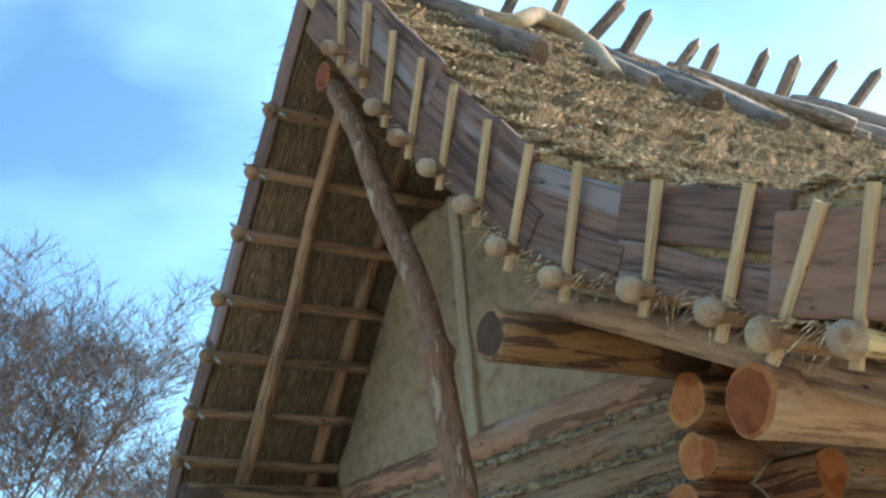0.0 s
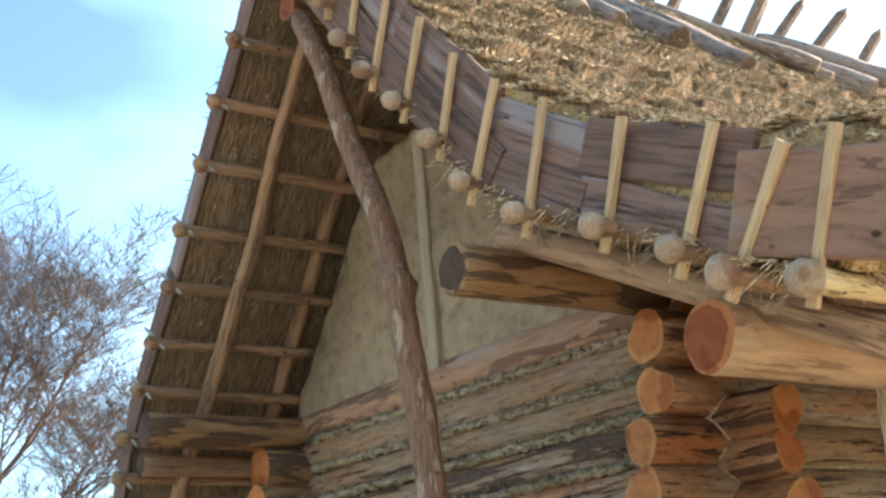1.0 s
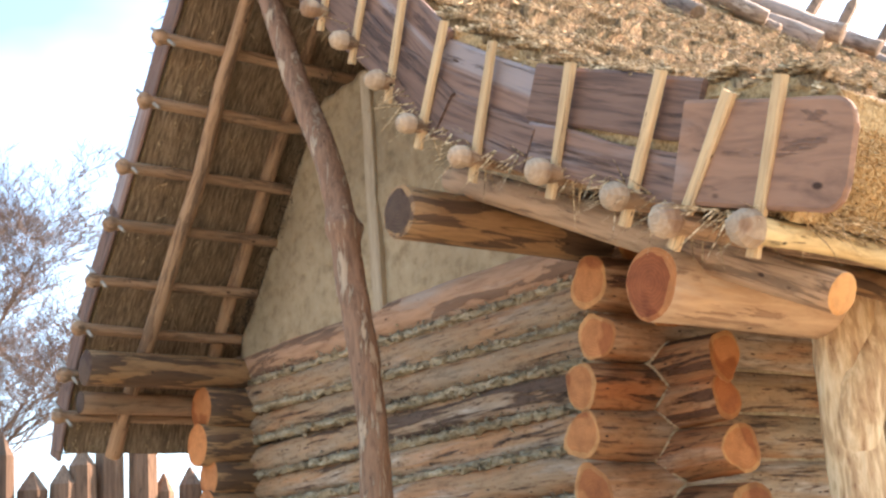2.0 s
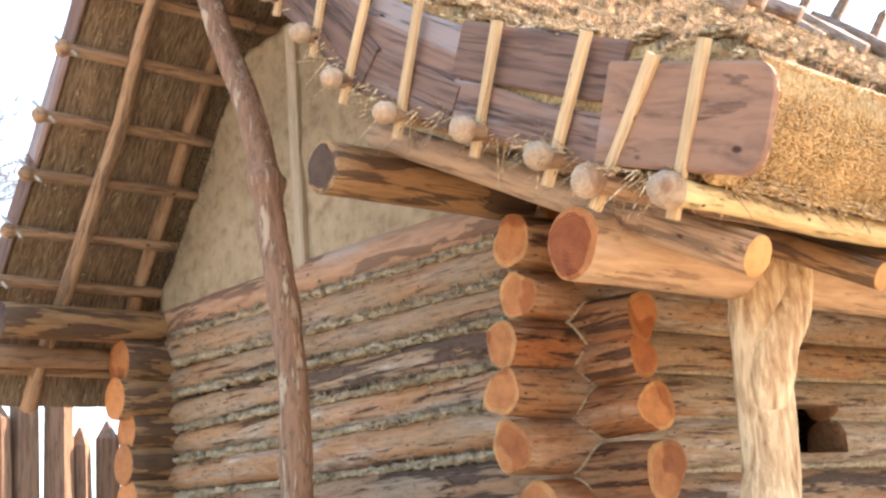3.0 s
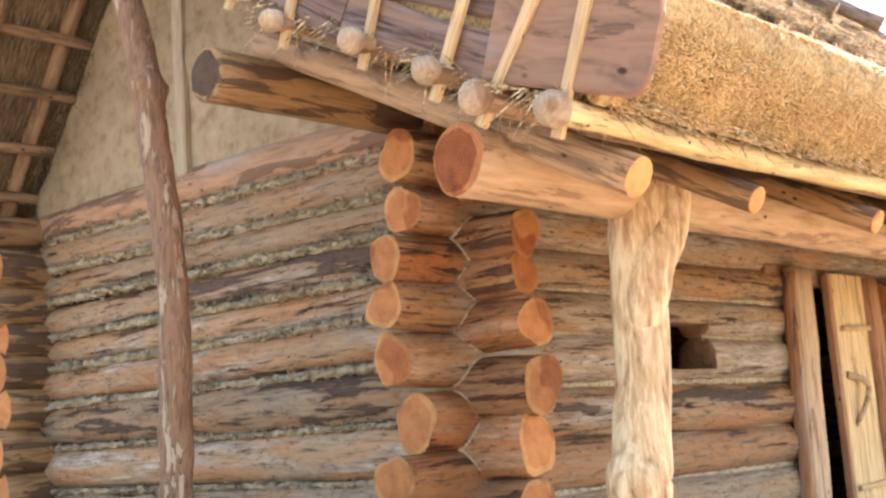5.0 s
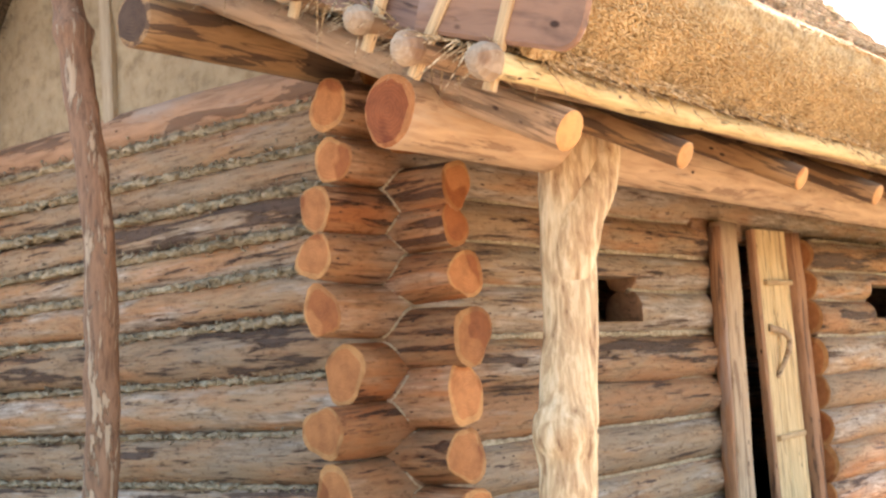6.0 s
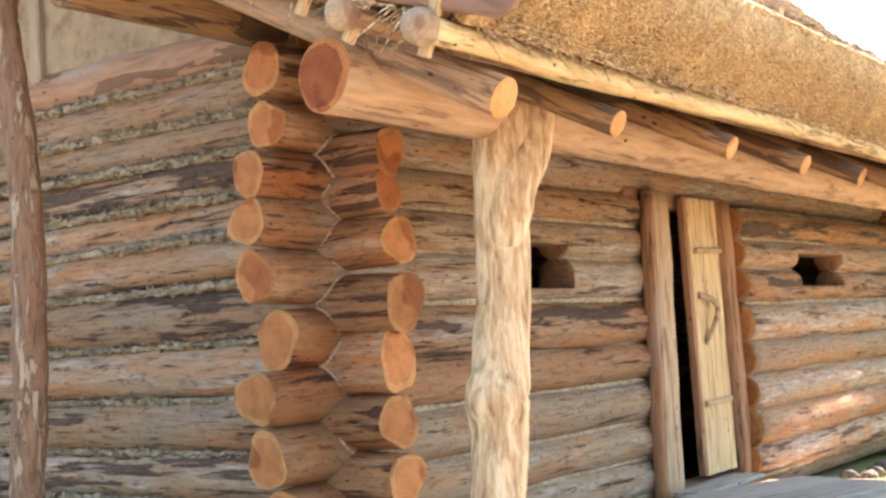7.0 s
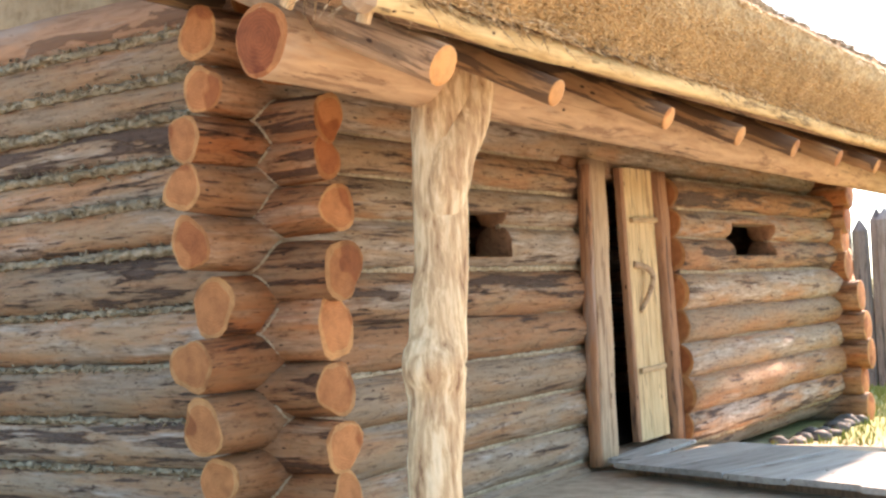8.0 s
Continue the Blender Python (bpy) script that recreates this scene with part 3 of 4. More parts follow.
def front_wall():
    wall = thing("wall_east", (0, 0, 0), "wall of stacked peeled round logs chinked with moss", "log wall", kind="structure")
    for i, (z, r, stub) in enumerate(FRONT):
        whole = i < 2 or i == len(FRONT) - 1
        spans = [(stub, NORTH + 0.42)] if whole else [(stub, DOOR[0] + 0.29), (DOOR[1] - 0.02, NORTH + 0.40)]
        for k, (a, b) in enumerate(spans):
            z = z - 0.055 * k
            cuts = []
            for w0, w1 in WINDOWS:
                if a < w0 < b and i in (3, 4):
                    c0, c1 = (w0 - a, w1 - a) if k == 0 else (b - w1, b - w0)
                    cuts.append((c0, c1, 1, 1.845 - z) if i == 3 else (c0, c1, -1, 1.585 - z))
            big = 1.0 if k == 0 else (1.06 if i != 8 else 1.28)
            x = 0.0 if k == 0 else 0.155
            log("log", (x, a if k == 0 else b, z), (x, b if k == 0 else a, z), r * big * 1.03, r * big * 0.99, 11 + i * 2 + k, wall, cuts=cuts, lump=0.06, egg=0.085 if k == 0 else 0.0, tip=0.10 if k == 0 else 0.0, sides=20)
    for i, ((z0, r0, _), (z1, r1, _)) in enumerate(zip(FRONT, FRONT[1:])):
        zj = (z0 - r0 + z1 + r1) / 2
        for a, b in [(0.1, 8.0)] if i == 0 else [(0.1, DOOR[0] + 0.28), (DOOR[1] + 0.06, 7.9)]:
            xo = 0.055 if a < 1 else 0.21
            zj = zj if a < 1 else zj - 0.055
            if i == 3:
                for c, d in [(a, WINDOWS[0][0]), (WINDOWS[0][1], b)] if a < 1 else [(a, WINDOWS[1][0]), (WINDOWS[1][1], b)]:
                    part("chinking", strip_bm(d - c, 0.018, 0.036, i + c), M_CHINK, wall, "", along((xo, d, zj), (xo, c, zj)))
            else:
                part("chinking", strip_bm(b - a, 0.018, 0.036, i + a), M_CHINK, wall, "", along((xo, b, zj), (xo, a, zj)))
    return wall


def gable_wall():
    wall = thing("wall_south", (0, 0, 0), "gable wall of stacked round logs under clay plaster", "log wall", kind="structure")
    for i, (z, r, stub) in enumerate(GABLE):
        log("log", (stub, 0, z), (WEST - 0.42, 0, z + (RISE[i] if i < len(RISE) else 0.0)), r * 1.04, r * 1.0, 61 + i, wall, [M_TOPLOG if i == 0 else M_GABLELOG, M_HEART, M_SAP], lump=0.065, bend=0.025, egg=0.095, tip=0.05, sides=20)
    for i, ((z0, r0, _), (z1, r1, _)) in enumerate(zip(GABLE, GABLE[1:])):
        zj = (z0 - r0 + z1 + r1) / 2
        tilt = RISE[i] if i < len(RISE) else 0.0
        part("chinking", strip_bm(-WEST - 0.2, 0.026 if i < 6 else 0.018, 0.048 if i < 6 else 0.040, 40 + i), M_CHINK, wall, "", along((WEST + 0.1, -0.076, zj + tilt - 0.008), (-0.1, -0.076, zj - 0.008)))
    return wall


def back_walls():
    west = thing("wall_west", (0, 0, 0), "back wall of stacked round logs", "log wall", kind="structure")
    stubs = [-0.42, -0.46, -0.38, -0.40, -0.38, -0.44, -0.40, -0.45, -0.41, -0.40, -0.42]
    for i, ((z, r, _), s) in enumerate(zip(FRONT, stubs)):
        log("log", (WEST, s, z), (WEST, NORTH + 0.4, z), r * 1.16, r * 1.16, 101 + i, west, [M_DARKLOG, M_HEART, M_HEART])
    north = thing("wall_north", (0, 0, 0), "far gable wall of stacked round logs with protruding sunlit ends", "log wall", kind="structure")
    for i, (z, s) in enumerate(((2.62, 0.40), (2.40, 0.42), (2.188, 0.42), (1.95, 0.38), (1.735, 0.34), (1.49, 0.36), (1.18, 0.46), (0.88, 0.50), (0.62, 0.52), (0.355, 0.44), (0.09, 0.48))):
        log("log", (s, NORTH, z), (WEST - 0.4, NORTH, z), 0.150, 0.158, 131 + i, north, lump=0.05)
        # unseen filler added to stop daylight showing between the logs
        part("chinking", strip_bm(-WEST, 0.05, 0.09, 90 + i), M_CHINK, north, "", along((WEST, NORTH, z - 0.13), (0.0, NORTH, z - 0.13)))


def corner_chinking(wall):
    """Moss pressed into the seams where the two walls' logs cross at the near corner."""
    for i, (zf, rf, _) in enumerate(FRONT):
        for k, (zg, rg, stub) in enumerate(GABLE):
            lo, hi = max(zf - rf, zg - rg), min(zf + rf, zg + rg)
            if stub < 0.2 or hi - lo < 0.05:
                continue
            pts = []
            for j in range(11):
                z = lo + (hi - lo) * (0.04 + 0.92 * j / 10)
                pts.append((math.sqrt(max(0.0, rf * rf - (z - zf) ** 2)) + 0.004, -math.sqrt(max(0.0, rg * rg - (z - zg) ** 2)) - 0.004, z))
            part("corner_chinking", tube_bm(spline(pts, 22), [0.006 + 0.008 * noise.noise((j * 0.9, i, k)) for j in range(23)], i * 20 + k, 6, 0.4), [M_CHINK, M_CHINK], wall)


front_wall()
corner_chinking(gable_wall())
back_walls()


# ---- clay gable ----
APEX_X = -1.85


def gable_clay():
    bm = bmesh.new()
    nx, nz = 70, 50
    cols = []
    for i in range(nx + 1):
        x = WEST - 0.03 + (-WEST + 0.05) * i / nx
        top = 5.25 - 1.17 * abs(x - APEX_X)
        top = max(min(top, 4.42 + 0.06 * noise.noise((x * 6, 0, 3))), 2.92)
        cols.append([bm.verts.new((x, -0.085 - 0.018 * noise.noise((x * 2.3, z * 2.3, 0)) - 0.010 * noise.noise((x * 8, z * 8, 4)) - 0.006 * noise.noise((x * 21, z * 21, 8)), z))
                     for z in (2.84 + (top - 2.84) * k / nz for k in range(nz + 1))])
    for p, q in zip(cols, cols[1:]):
        for k in range(nz):
            bm.faces.new((p[k], q[k], q[k + 1], p[k + 1]))
    geo = bmesh.ops.extrude_face_region(bm, geom=bm.faces[:])
    bmesh.ops.translate(bm, verts=[v for v in geo["geom"] if isinstance(v, bmesh.types.BMVert)], vec=(0, 0.12, 0))
    clay = tagged(part("gable_panel", bm, M_CLAY, None), "rough daubed clay plaster filling the gable triangle", "clay wall", kind="structure")
    WORLD[clay] = Matrix()
    part("gable_board", plank_bm(1.54, 0.10, 0.06, 3), M_SMEAR, clay, "grey clay-smeared upright board", along((-2.01, -0.088, 2.86), (-2.02, -0.088, 4.40)) @ Matrix.Rotation(radians(90), 4, "X"), smooth=False)
    return clay


gable_clay()

# ---- roof ----
ROOF_Y = (-1.22, 9.2)
KNOBS = [
    (-1.268, 4.769),
    (-1.04, 4.52),
    (-0.856, 4.215),
    (-0.658, 3.948),
    (-0.414, 3.683),
    (-0.164, 3.401),
    (0.037, 3.128),
    (0.355, 2.884),
    (0.777, 2.693),
    (1.123, 2.494),
    (1.329, 2.359),
    (1.606, 2.267),
]
PEG_TOPS = [
    (-1.202, 5.072),
    (-0.943, 4.859),
    (-0.717, 4.562),
    (-0.485, 4.283),
    (-0.243, 4.013),
    (-0.018, 3.727),
    (0.242, 3.491),
    (0.525, 3.283),
    (0.925, 3.036),
    (1.325, 2.852),
    (1.576, 2.684),
    (1.77, 2.664),
]
LEFT_KNOBS = [
    (-2.208, 4.877),
    (-2.498, 4.586),
    (-2.719, 4.263),
    (-3.043, 3.953),
    (-3.246, 3.631),
    (-3.528, 3.34),
    (-3.757, 3.067),
    (-4.003, 2.802),
    (-4.101, 2.539),
]
UNDER_R = [(-1.85, 5.50), (-1.43, 4.95), (-1.0, 4.40), (-0.55, 3.85), (-0.08, 3.29), (0.26, 3.03), (0.70, 2.80), (1.06, 2.60), (1.655, 2.30)]
TOP_R = [(-1.85, 5.72), (-1.40, 5.24), (-0.87, 4.68), (-0.42, 4.20), (0.04, 3.67), (0.32, 3.44), (0.60, 3.24), (0.98, 3.00), (1.36, 2.82), (1.72, 2.69), (1.91, 2.60), (1.85, 2.43), (1.665, 2.285)]
UNDER_L = [(-1.85, 5.50), (-2.30, 4.96), (-2.83, 4.36), (-3.36, 3.73), (-3.89, 3.16), (-4.20, 2.72), (-4.36, 2.34)]
TOP_L = [(-1.85, 5.72), (-2.42, 5.06), (-2.96, 4.47), (-3.49, 3.84), (-4.02, 3.27), (-4.35, 2.80), (-4.48, 2.50), (-4.36, 2.34)]
roof = thing("roof", (APEX_X, 0, 5.8), "steep straw-thatched roof with barge boards and ridge timbers", "thatched roof", kind="structure")


def relief(run, y, rough, course):
    """How far the thatch stands out: clumps, and courses that end in a ragged step."""
    y += 40.0
    h = rough * (0.8 * noise.noise((run * 2.5, y * 1.1, 1)) + 0.7 * noise.noise((run * 9, y * 3.0, 5)) + 1.0 * noise.noise((run * 26, y * 10, 7)))
    return h + course * (phase(run, y) ** 1.4 - 0.5) * (0.7 + 0.6 * noise.noise((y * 1.7, run * 2, 11)))


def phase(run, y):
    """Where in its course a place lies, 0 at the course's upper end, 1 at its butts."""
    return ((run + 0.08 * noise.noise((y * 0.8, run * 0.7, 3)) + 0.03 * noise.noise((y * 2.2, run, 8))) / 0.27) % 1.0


def sheet_bm(profile, n, y0, y1, step, rough, course=0.0, eave=10 ** 6):
    bm = bmesh.new()
    pts = spline([(x, 0, z) for x, z in profile], n)
    m = round((y1 - y0) / step)
    rows = []
    run, lens = 0.0, []
    for i, p in enumerate(pts):
        d = pts[min(i + 1, n)] - pts[max(i - 1, 0)]
        nrm = Vector((-d.z, 0, d.x)).normalized()
        nrm = nrm if nrm.z > 0 or i > n * 0.7 else -nrm
        if i:
            run += (p - pts[i - 1]).length
        lens.append(run)
        row = []
        for j in range(m + 1):
            y = y0 + (y1 - y0) * j / m
            h = relief(run, y, rough, course) if i < eave - 6 else 0.35 * relief(run, y, rough, 0.0)
            edge = min(1, j / 2, (m - j) / 2)
            row.append(bm.verts.new(p + nrm * h * (0.3 + 0.7 * edge) + Vector((0, y + 0.02 * noise.noise((run * 7, j * 0.3, 9)), 0))))
        rows.append(row)
    for i, (p, q) in enumerate(zip(rows, rows[1:])):
        for k in range(m):
            f = bm.faces.new((p[k], p[k + 1], q[k + 1], q[k]))
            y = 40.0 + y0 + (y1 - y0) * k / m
            # shade under each course's overhang, painted with the dark straw
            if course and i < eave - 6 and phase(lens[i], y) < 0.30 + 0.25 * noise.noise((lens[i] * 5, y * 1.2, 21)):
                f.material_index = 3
    return bm, rows


def thatch(name, top, low, y0, n_eave, label):
    """One slope: outer courses, cut eave and underside in one closed body."""
    eave = 200 * n_eave // (len(top) - 1)
    bm, rows = sheet_bm(top, 200, y0, ROOF_Y[1], 0.045, 0.024, 0.12, eave)
    m = len(rows[0]) - 1
    for i, p in enumerate(rows[:-1]):
        if i >= eave:
            for f in {f for v in p for f in v.link_faces if all(w in set(rows[i]) | set(rows[i + 1]) for w in f.verts)}:
                f.material_index = 2
    pts = spline([(x, 0, z) for x, z in low], 50)
    inner = [[bm.verts.new((p.x, y0 + (ROOF_Y[1] - y0) * j / m, p.z + 0.02 * noise.noise((p.x * 5, j * 0.4, 2)))) for j in range(m + 1)] for p in pts]
    for p, q in zip(inner, inner[1:]):
        for k in range(m):
            bm.faces.new((p[k], q[k], q[k + 1], p[k + 1])).material_index = 1
    for j in (0, m):
        a, b = [r[j] for r in rows], [r[j] for r in inner]
        for i in range(50):
            k0, k1 = i * 4, (i + 1) * 4
            bm.faces.new([b[i], b[i + 1]] + [a[k] for k in range(k1, k0 - 1, -1)]).material_index = 2
    for p, q in ((rows[-1], inner[-1]), (rows[0], inner[0])):
        for k in range(m):
            bm.faces.new((p[k], p[k + 1], q[k + 1], q[k])).material_index = 1
    return part(name, bm, [M_THATCH, M_UNDER, M_REED, M_GAPSTRAW], roof, label)


thatch("thatch", TOP_R, UNDER_R, ROOF_Y[0], 10, "golden weathered straw thatch in courses with painted gap shade")
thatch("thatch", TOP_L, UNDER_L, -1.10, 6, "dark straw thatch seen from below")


def straw_stuff(name, profile, y0, y1, count, seed, out, label, lengths=(0.05, 0.13), lift=0.012):
    """Loose stalks lying down the slope, a little askew."""
    rng = random.Random(seed)
    pts = spline([(x, 0, z) for x, z in profile], 80)
    runs = [0.0]
    for p, q in zip(pts, pts[1:]):
        runs.append(runs[-1] + (q - p).length)
    verts, faces = [], []
    for _ in range(count):
        i = rng.randrange(1, 79)
        p, d = pts[i], (pts[i + 1] - pts[i - 1]).normalized()
        nrm = Vector((-d.z, 0, d.x)) * (1 if out else -1)
        nrm = nrm if (nrm.z > 0) == out else -nrm
        y = y0 + (y1 - y0) * rng.random() ** 1.6
        i1 = rng.random()
        p = p.lerp(pts[i + 1], i1)
        # most stalks left out here so the painted dark gaps show
        if out and phase(runs[i] + i1 * (runs[i + 1] - runs[i]), y + 40.0) < 0.30 and rng.random() < 0.85:
            continue
        c = p + Vector((0, y, 0)) + nrm * (rng.uniform(-0.004, 0.016) + (relief(runs[i] + i1 * (runs[i + 1] - runs[i]), y, 0.024, 0.12) if out else 0.0))
        way = (d + Vector((0, rng.gauss(0, 0.7), 0)) + nrm * rng.gauss(0.05, 0.18)).normalized()
        ln, w = rng.uniform(*lengths), rng.uniform(0.002, 0.0055)
        side = way.cross(nrm).normalized() * w
        k = len(verts)
        a, b = c - way * ln / 2, c + way * ln / 2 + nrm * rng.uniform(0, lift)
        verts += [a - side, a + side, b, a + nrm * w * 1.6]
        faces += [(k, k + 1, k + 2), (k + 1, k + 3, k + 2), (k + 3, k, k + 2)]
    me = bpy.data.meshes.new(name)
    me.from_pydata([tuple(v) for v in verts], [], faces)
    me.materials.append(M_STRAW)
    ob = new(name, me)
    under(ob, roof, Matrix())
    tagged(ob, label, kind="stuff")


straw_stuff("loose_straw", TOP_R[:11], -1.20, 9.0, 120000, 3, True, "loose golden straw stalks on the thatch")
straw_stuff("hanging_straw", UNDER_L, -1.05, 0.3, 300, 4, False, "straw stalks hanging under the thatch", (0.06, 0.16))
straw_stuff("hanging_straw", UNDER_R[3:], -1.2, 0.3, 500, 6, False, "straw stalks hanging under the thatch", (0.06, 0.2))


def straw_wisps():
    """Stalks that poke out between the barge boards and the battens."""
    rng = random.Random(12)
    verts, faces = [], []
    for i, (x, z) in enumerate(KNOBS):
        for _ in range(52 if 5 <= i <= 10 else 14):
            t = rng.random()
            nx, nz = KNOBS[min(i + 1, len(KNOBS) - 1)]
            c = Vector((x + (nx - x) * t, rng.uniform(-1.30, -1.05), z + (nz - z) * t + 0.05))
            way = Vector((rng.gauss(-0.3, 0.5), rng.gauss(-0.5, 0.45), rng.gauss(-0.35, 0.3))).normalized()
            b = c + way * rng.uniform(0.07, 0.26)
            side = way.orthogonal().normalized() * 0.004
            up = way.cross(side)
            k = len(verts)
            verts += [c + side, c - side, c + up, b]
            faces += [(k, k + 1, k + 3), (k + 1, k + 2, k + 3), (k + 2, k, k + 3)]
    for _ in range(1200):
        # stalks combed out over the eave pole
        c = Vector((rng.uniform(1.60, 1.72), -1.1 + 9.5 * rng.random() ** 1.6, rng.uniform(2.27, 2.345)))
        way = Vector((rng.gauss(0.35, 0.25), rng.gauss(0.5, 0.8), rng.gauss(-0.30, 0.2))).normalized()
        b = c + way * rng.uniform(0.05, 0.16)
        side = way.orthogonal().normalized() * 0.003
        up = way.cross(side)
        k = len(verts)
        verts += [c + side, c - side, c + up, b]
        faces += [(k, k + 1, k + 3), (k + 1, k + 2, k + 3), (k + 2, k, k + 3)]
    me = bpy.data.meshes.new("straw_wisp")
    me.from_pydata([tuple(v) for v in verts], [], faces)
    me.materials.append(M_STRAW)
    ob = new("straw_wisp", me)
    under(ob, roof, Matrix())
    tagged(ob, "loose straw poking out under the boards", kind="stuff")


straw_wisps()


def verge_straw():
    """Ragged stalks along the west verge and where the clay meets the underside of the thatch."""
    rng = random.Random(19)
    verts, faces = [], []
    verge = spline([(x, -1.13, z) for x, z in TOP_L], 60)
    clay = spline([(x + 0.10, -0.13, z - 0.12) for x, z in UNDER_L[1:5]], 60)
    for line, count, way0, spread in ((verge, 420, Vector((-0.35, -0.6, -0.2)), 0.45), (clay, 300, Vector((0.5, -0.35, -0.4)), 0.4)):
        for _ in range(count):
            i = rng.randrange(60)
            c = line[i].lerp(line[i + 1], rng.random()) + Vector((rng.gauss(0, 0.02), rng.uniform(0, 0.06), rng.gauss(0, 0.03)))
            way = (way0 + Vector((rng.gauss(0, spread), rng.gauss(0, spread), rng.gauss(0, spread)))).normalized()
            b = c + way * rng.uniform(0.03, 0.11)
            side = way.orthogonal().normalized() * 0.004
            up = way.cross(side)
            k = len(verts)
            verts += [c + side, c - side, c + up, b]
            faces += [(k, k + 1, k + 3), (k + 1, k + 2, k + 3), (k + 2, k, k + 3)]
    me = bpy.data.meshes.new("verge_straw")
    me.from_pydata([tuple(v) for v in verts], [], faces)
    me.materials.append(M_GAPSTRAW)
    ob = new("verge_straw", me)
    under(ob, roof, Matrix())
    tagged(ob, "ragged dark straw along the verge", kind="stuff")


verge_straw()


def cut_ends():
    """The cut straw ends of the eave, each a short stub that points down the slope."""
    rng = random.Random(14)
    lip = spline([(x, 0, z) for x, z in TOP_R[10:]], 20)
    verts, faces = [], []
    way0 = Vector((0.86, 0, -0.50))
    for _ in range(34000):
        i, f = rng.randrange(20), rng.random()
        y = -1.2 + 10.3 * rng.random() ** 1.7
        c = lip[i].lerp(lip[i + 1], f) + Vector((0, y, 0))
        way = (way0 + Vector((rng.gauss(0, 0.12), rng.gauss(0, 0.22), rng.gauss(0, 0.18)))).normalized()
        u = way.orthogonal().normalized() * rng.uniform(0.003, 0.006)
        w = way.cross(u)
        b = c + way * rng.uniform(0.002, 0.016)
        k = len(verts)
        verts += [c + u * 1.2, c - u * 0.6 + w, c - u * 0.6 - w, b + u, b - u * 0.5 + w * 0.8, b - u * 0.5 - w * 0.8]
        faces += [(k, k + 1, k + 4, k + 3), (k + 1, k + 2, k + 5, k + 4), (k + 2, k, k + 3, k + 5), (k + 3, k + 4, k + 5)]
    me = bpy.data.meshes.new("cut_straw")
    me.from_pydata([tuple(v) for v in verts], [], faces)
    me.materials.append(M_STUB)
    ob = new("cut_straw", me)
    under(ob, roof, Matrix())
    tagged(ob, "cut brown straw ends along the eave", kind="stuff")


cut_ends()

# timbers under the thatch
log("ridge_log", (-1.83, -1.09, 4.95), (-1.83, 9.0, 4.95), 0.088, 0.09, 301, roof, [M_DARKLOG, M_DARKEND, M_RIM], "dark ridge log")
log("purlin", (-0.19, -1.25, 2.835), (-0.05, 9.0, 2.80), 0.114, 0.115, 302, roof, [M_DARKLOG, M_GREYEND, M_DARKLOG], "dark streaked purlin log with a greyed end", bend=0.01)
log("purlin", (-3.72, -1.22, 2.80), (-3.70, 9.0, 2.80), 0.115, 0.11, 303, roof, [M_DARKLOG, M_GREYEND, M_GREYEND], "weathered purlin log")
log("wall_plate", (-3.98, -1.15, 2.62), (-3.95, 9.0, 2.62), 0.075, 0.07, 304, roof, [M_BATTEN, M_GREYEND, M_GREYEND], "round eave pole")
for i, y in enumerate((-0.90, -0.143, 0.87, 1.768, 2.636, 3.471, 4.35, 5.2, 6.1, 7.0, 7.9)):
    top = (-0.237, y, 3.044) if i == 0 else (-1.75, y, 4.93)
    if i == 0:
        log("rafter", (1.607, y, 2.094), top, 0.069, 0.066, 310, roof, [M_BATTEN, M_PALE_END, M_PALE_END], "round rafter pole with a fresh sawn end", bend=0.02)
    else:
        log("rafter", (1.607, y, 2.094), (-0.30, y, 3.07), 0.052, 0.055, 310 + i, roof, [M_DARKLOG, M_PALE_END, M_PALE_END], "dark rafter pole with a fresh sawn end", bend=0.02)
for i, (y, x0, z0, x1, z1) in enumerate(((-0.78, -1.925, 5.120, -4.259, 2.300), (-0.21, -2.226, 5.100, -4.031, 2.800), (1.2, -1.9, 5.15, -4.3, 2.36), (2.6, -1.9, 5.15, -4.3, 2.36), (4.0, -1.9, 5.15, -4.3, 2.36), (5.4, -1.9, 5.15, -4.3, 2.36))):
    log("rafter", (x1, y, z1), (x0, y, z0), 0.052, 0.045, 330 + i, roof, [M_BATTEN, M_KNOB, M_KNOB], "", bend=0.05)
for i, y in enumerate((-0.3, 0.6, 1.5)):
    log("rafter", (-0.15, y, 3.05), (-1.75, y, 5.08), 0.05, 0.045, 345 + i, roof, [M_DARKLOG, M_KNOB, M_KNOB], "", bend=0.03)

# battens with rounded heads, pegs through them, boards behind the pegs
KY = -1.39
for i, (x, z) in enumerate(KNOBS):
    last = i == len(KNOBS) - 1
    r = 0.036 if i < 8 else 0.040 if i < 10 else 0.048
    mats = [M_BATTEN, M_KNOB, M_KNOB] if not last else [M_EAVE, M_KNOB, M_KNOB]
    bt = log("batten", (x, KY, z), (x, ROOF_Y[1], z), r * 1.12, r, 360 + i, roof, mats, "pale eave batten with a rounded head" if last else "", knob=0.066 if not last else 0.08, bend=0.012 if not last else 0.03, step=0.3 if not last else 0.1, lump=0.10 if not last else 0.2, sides=11)
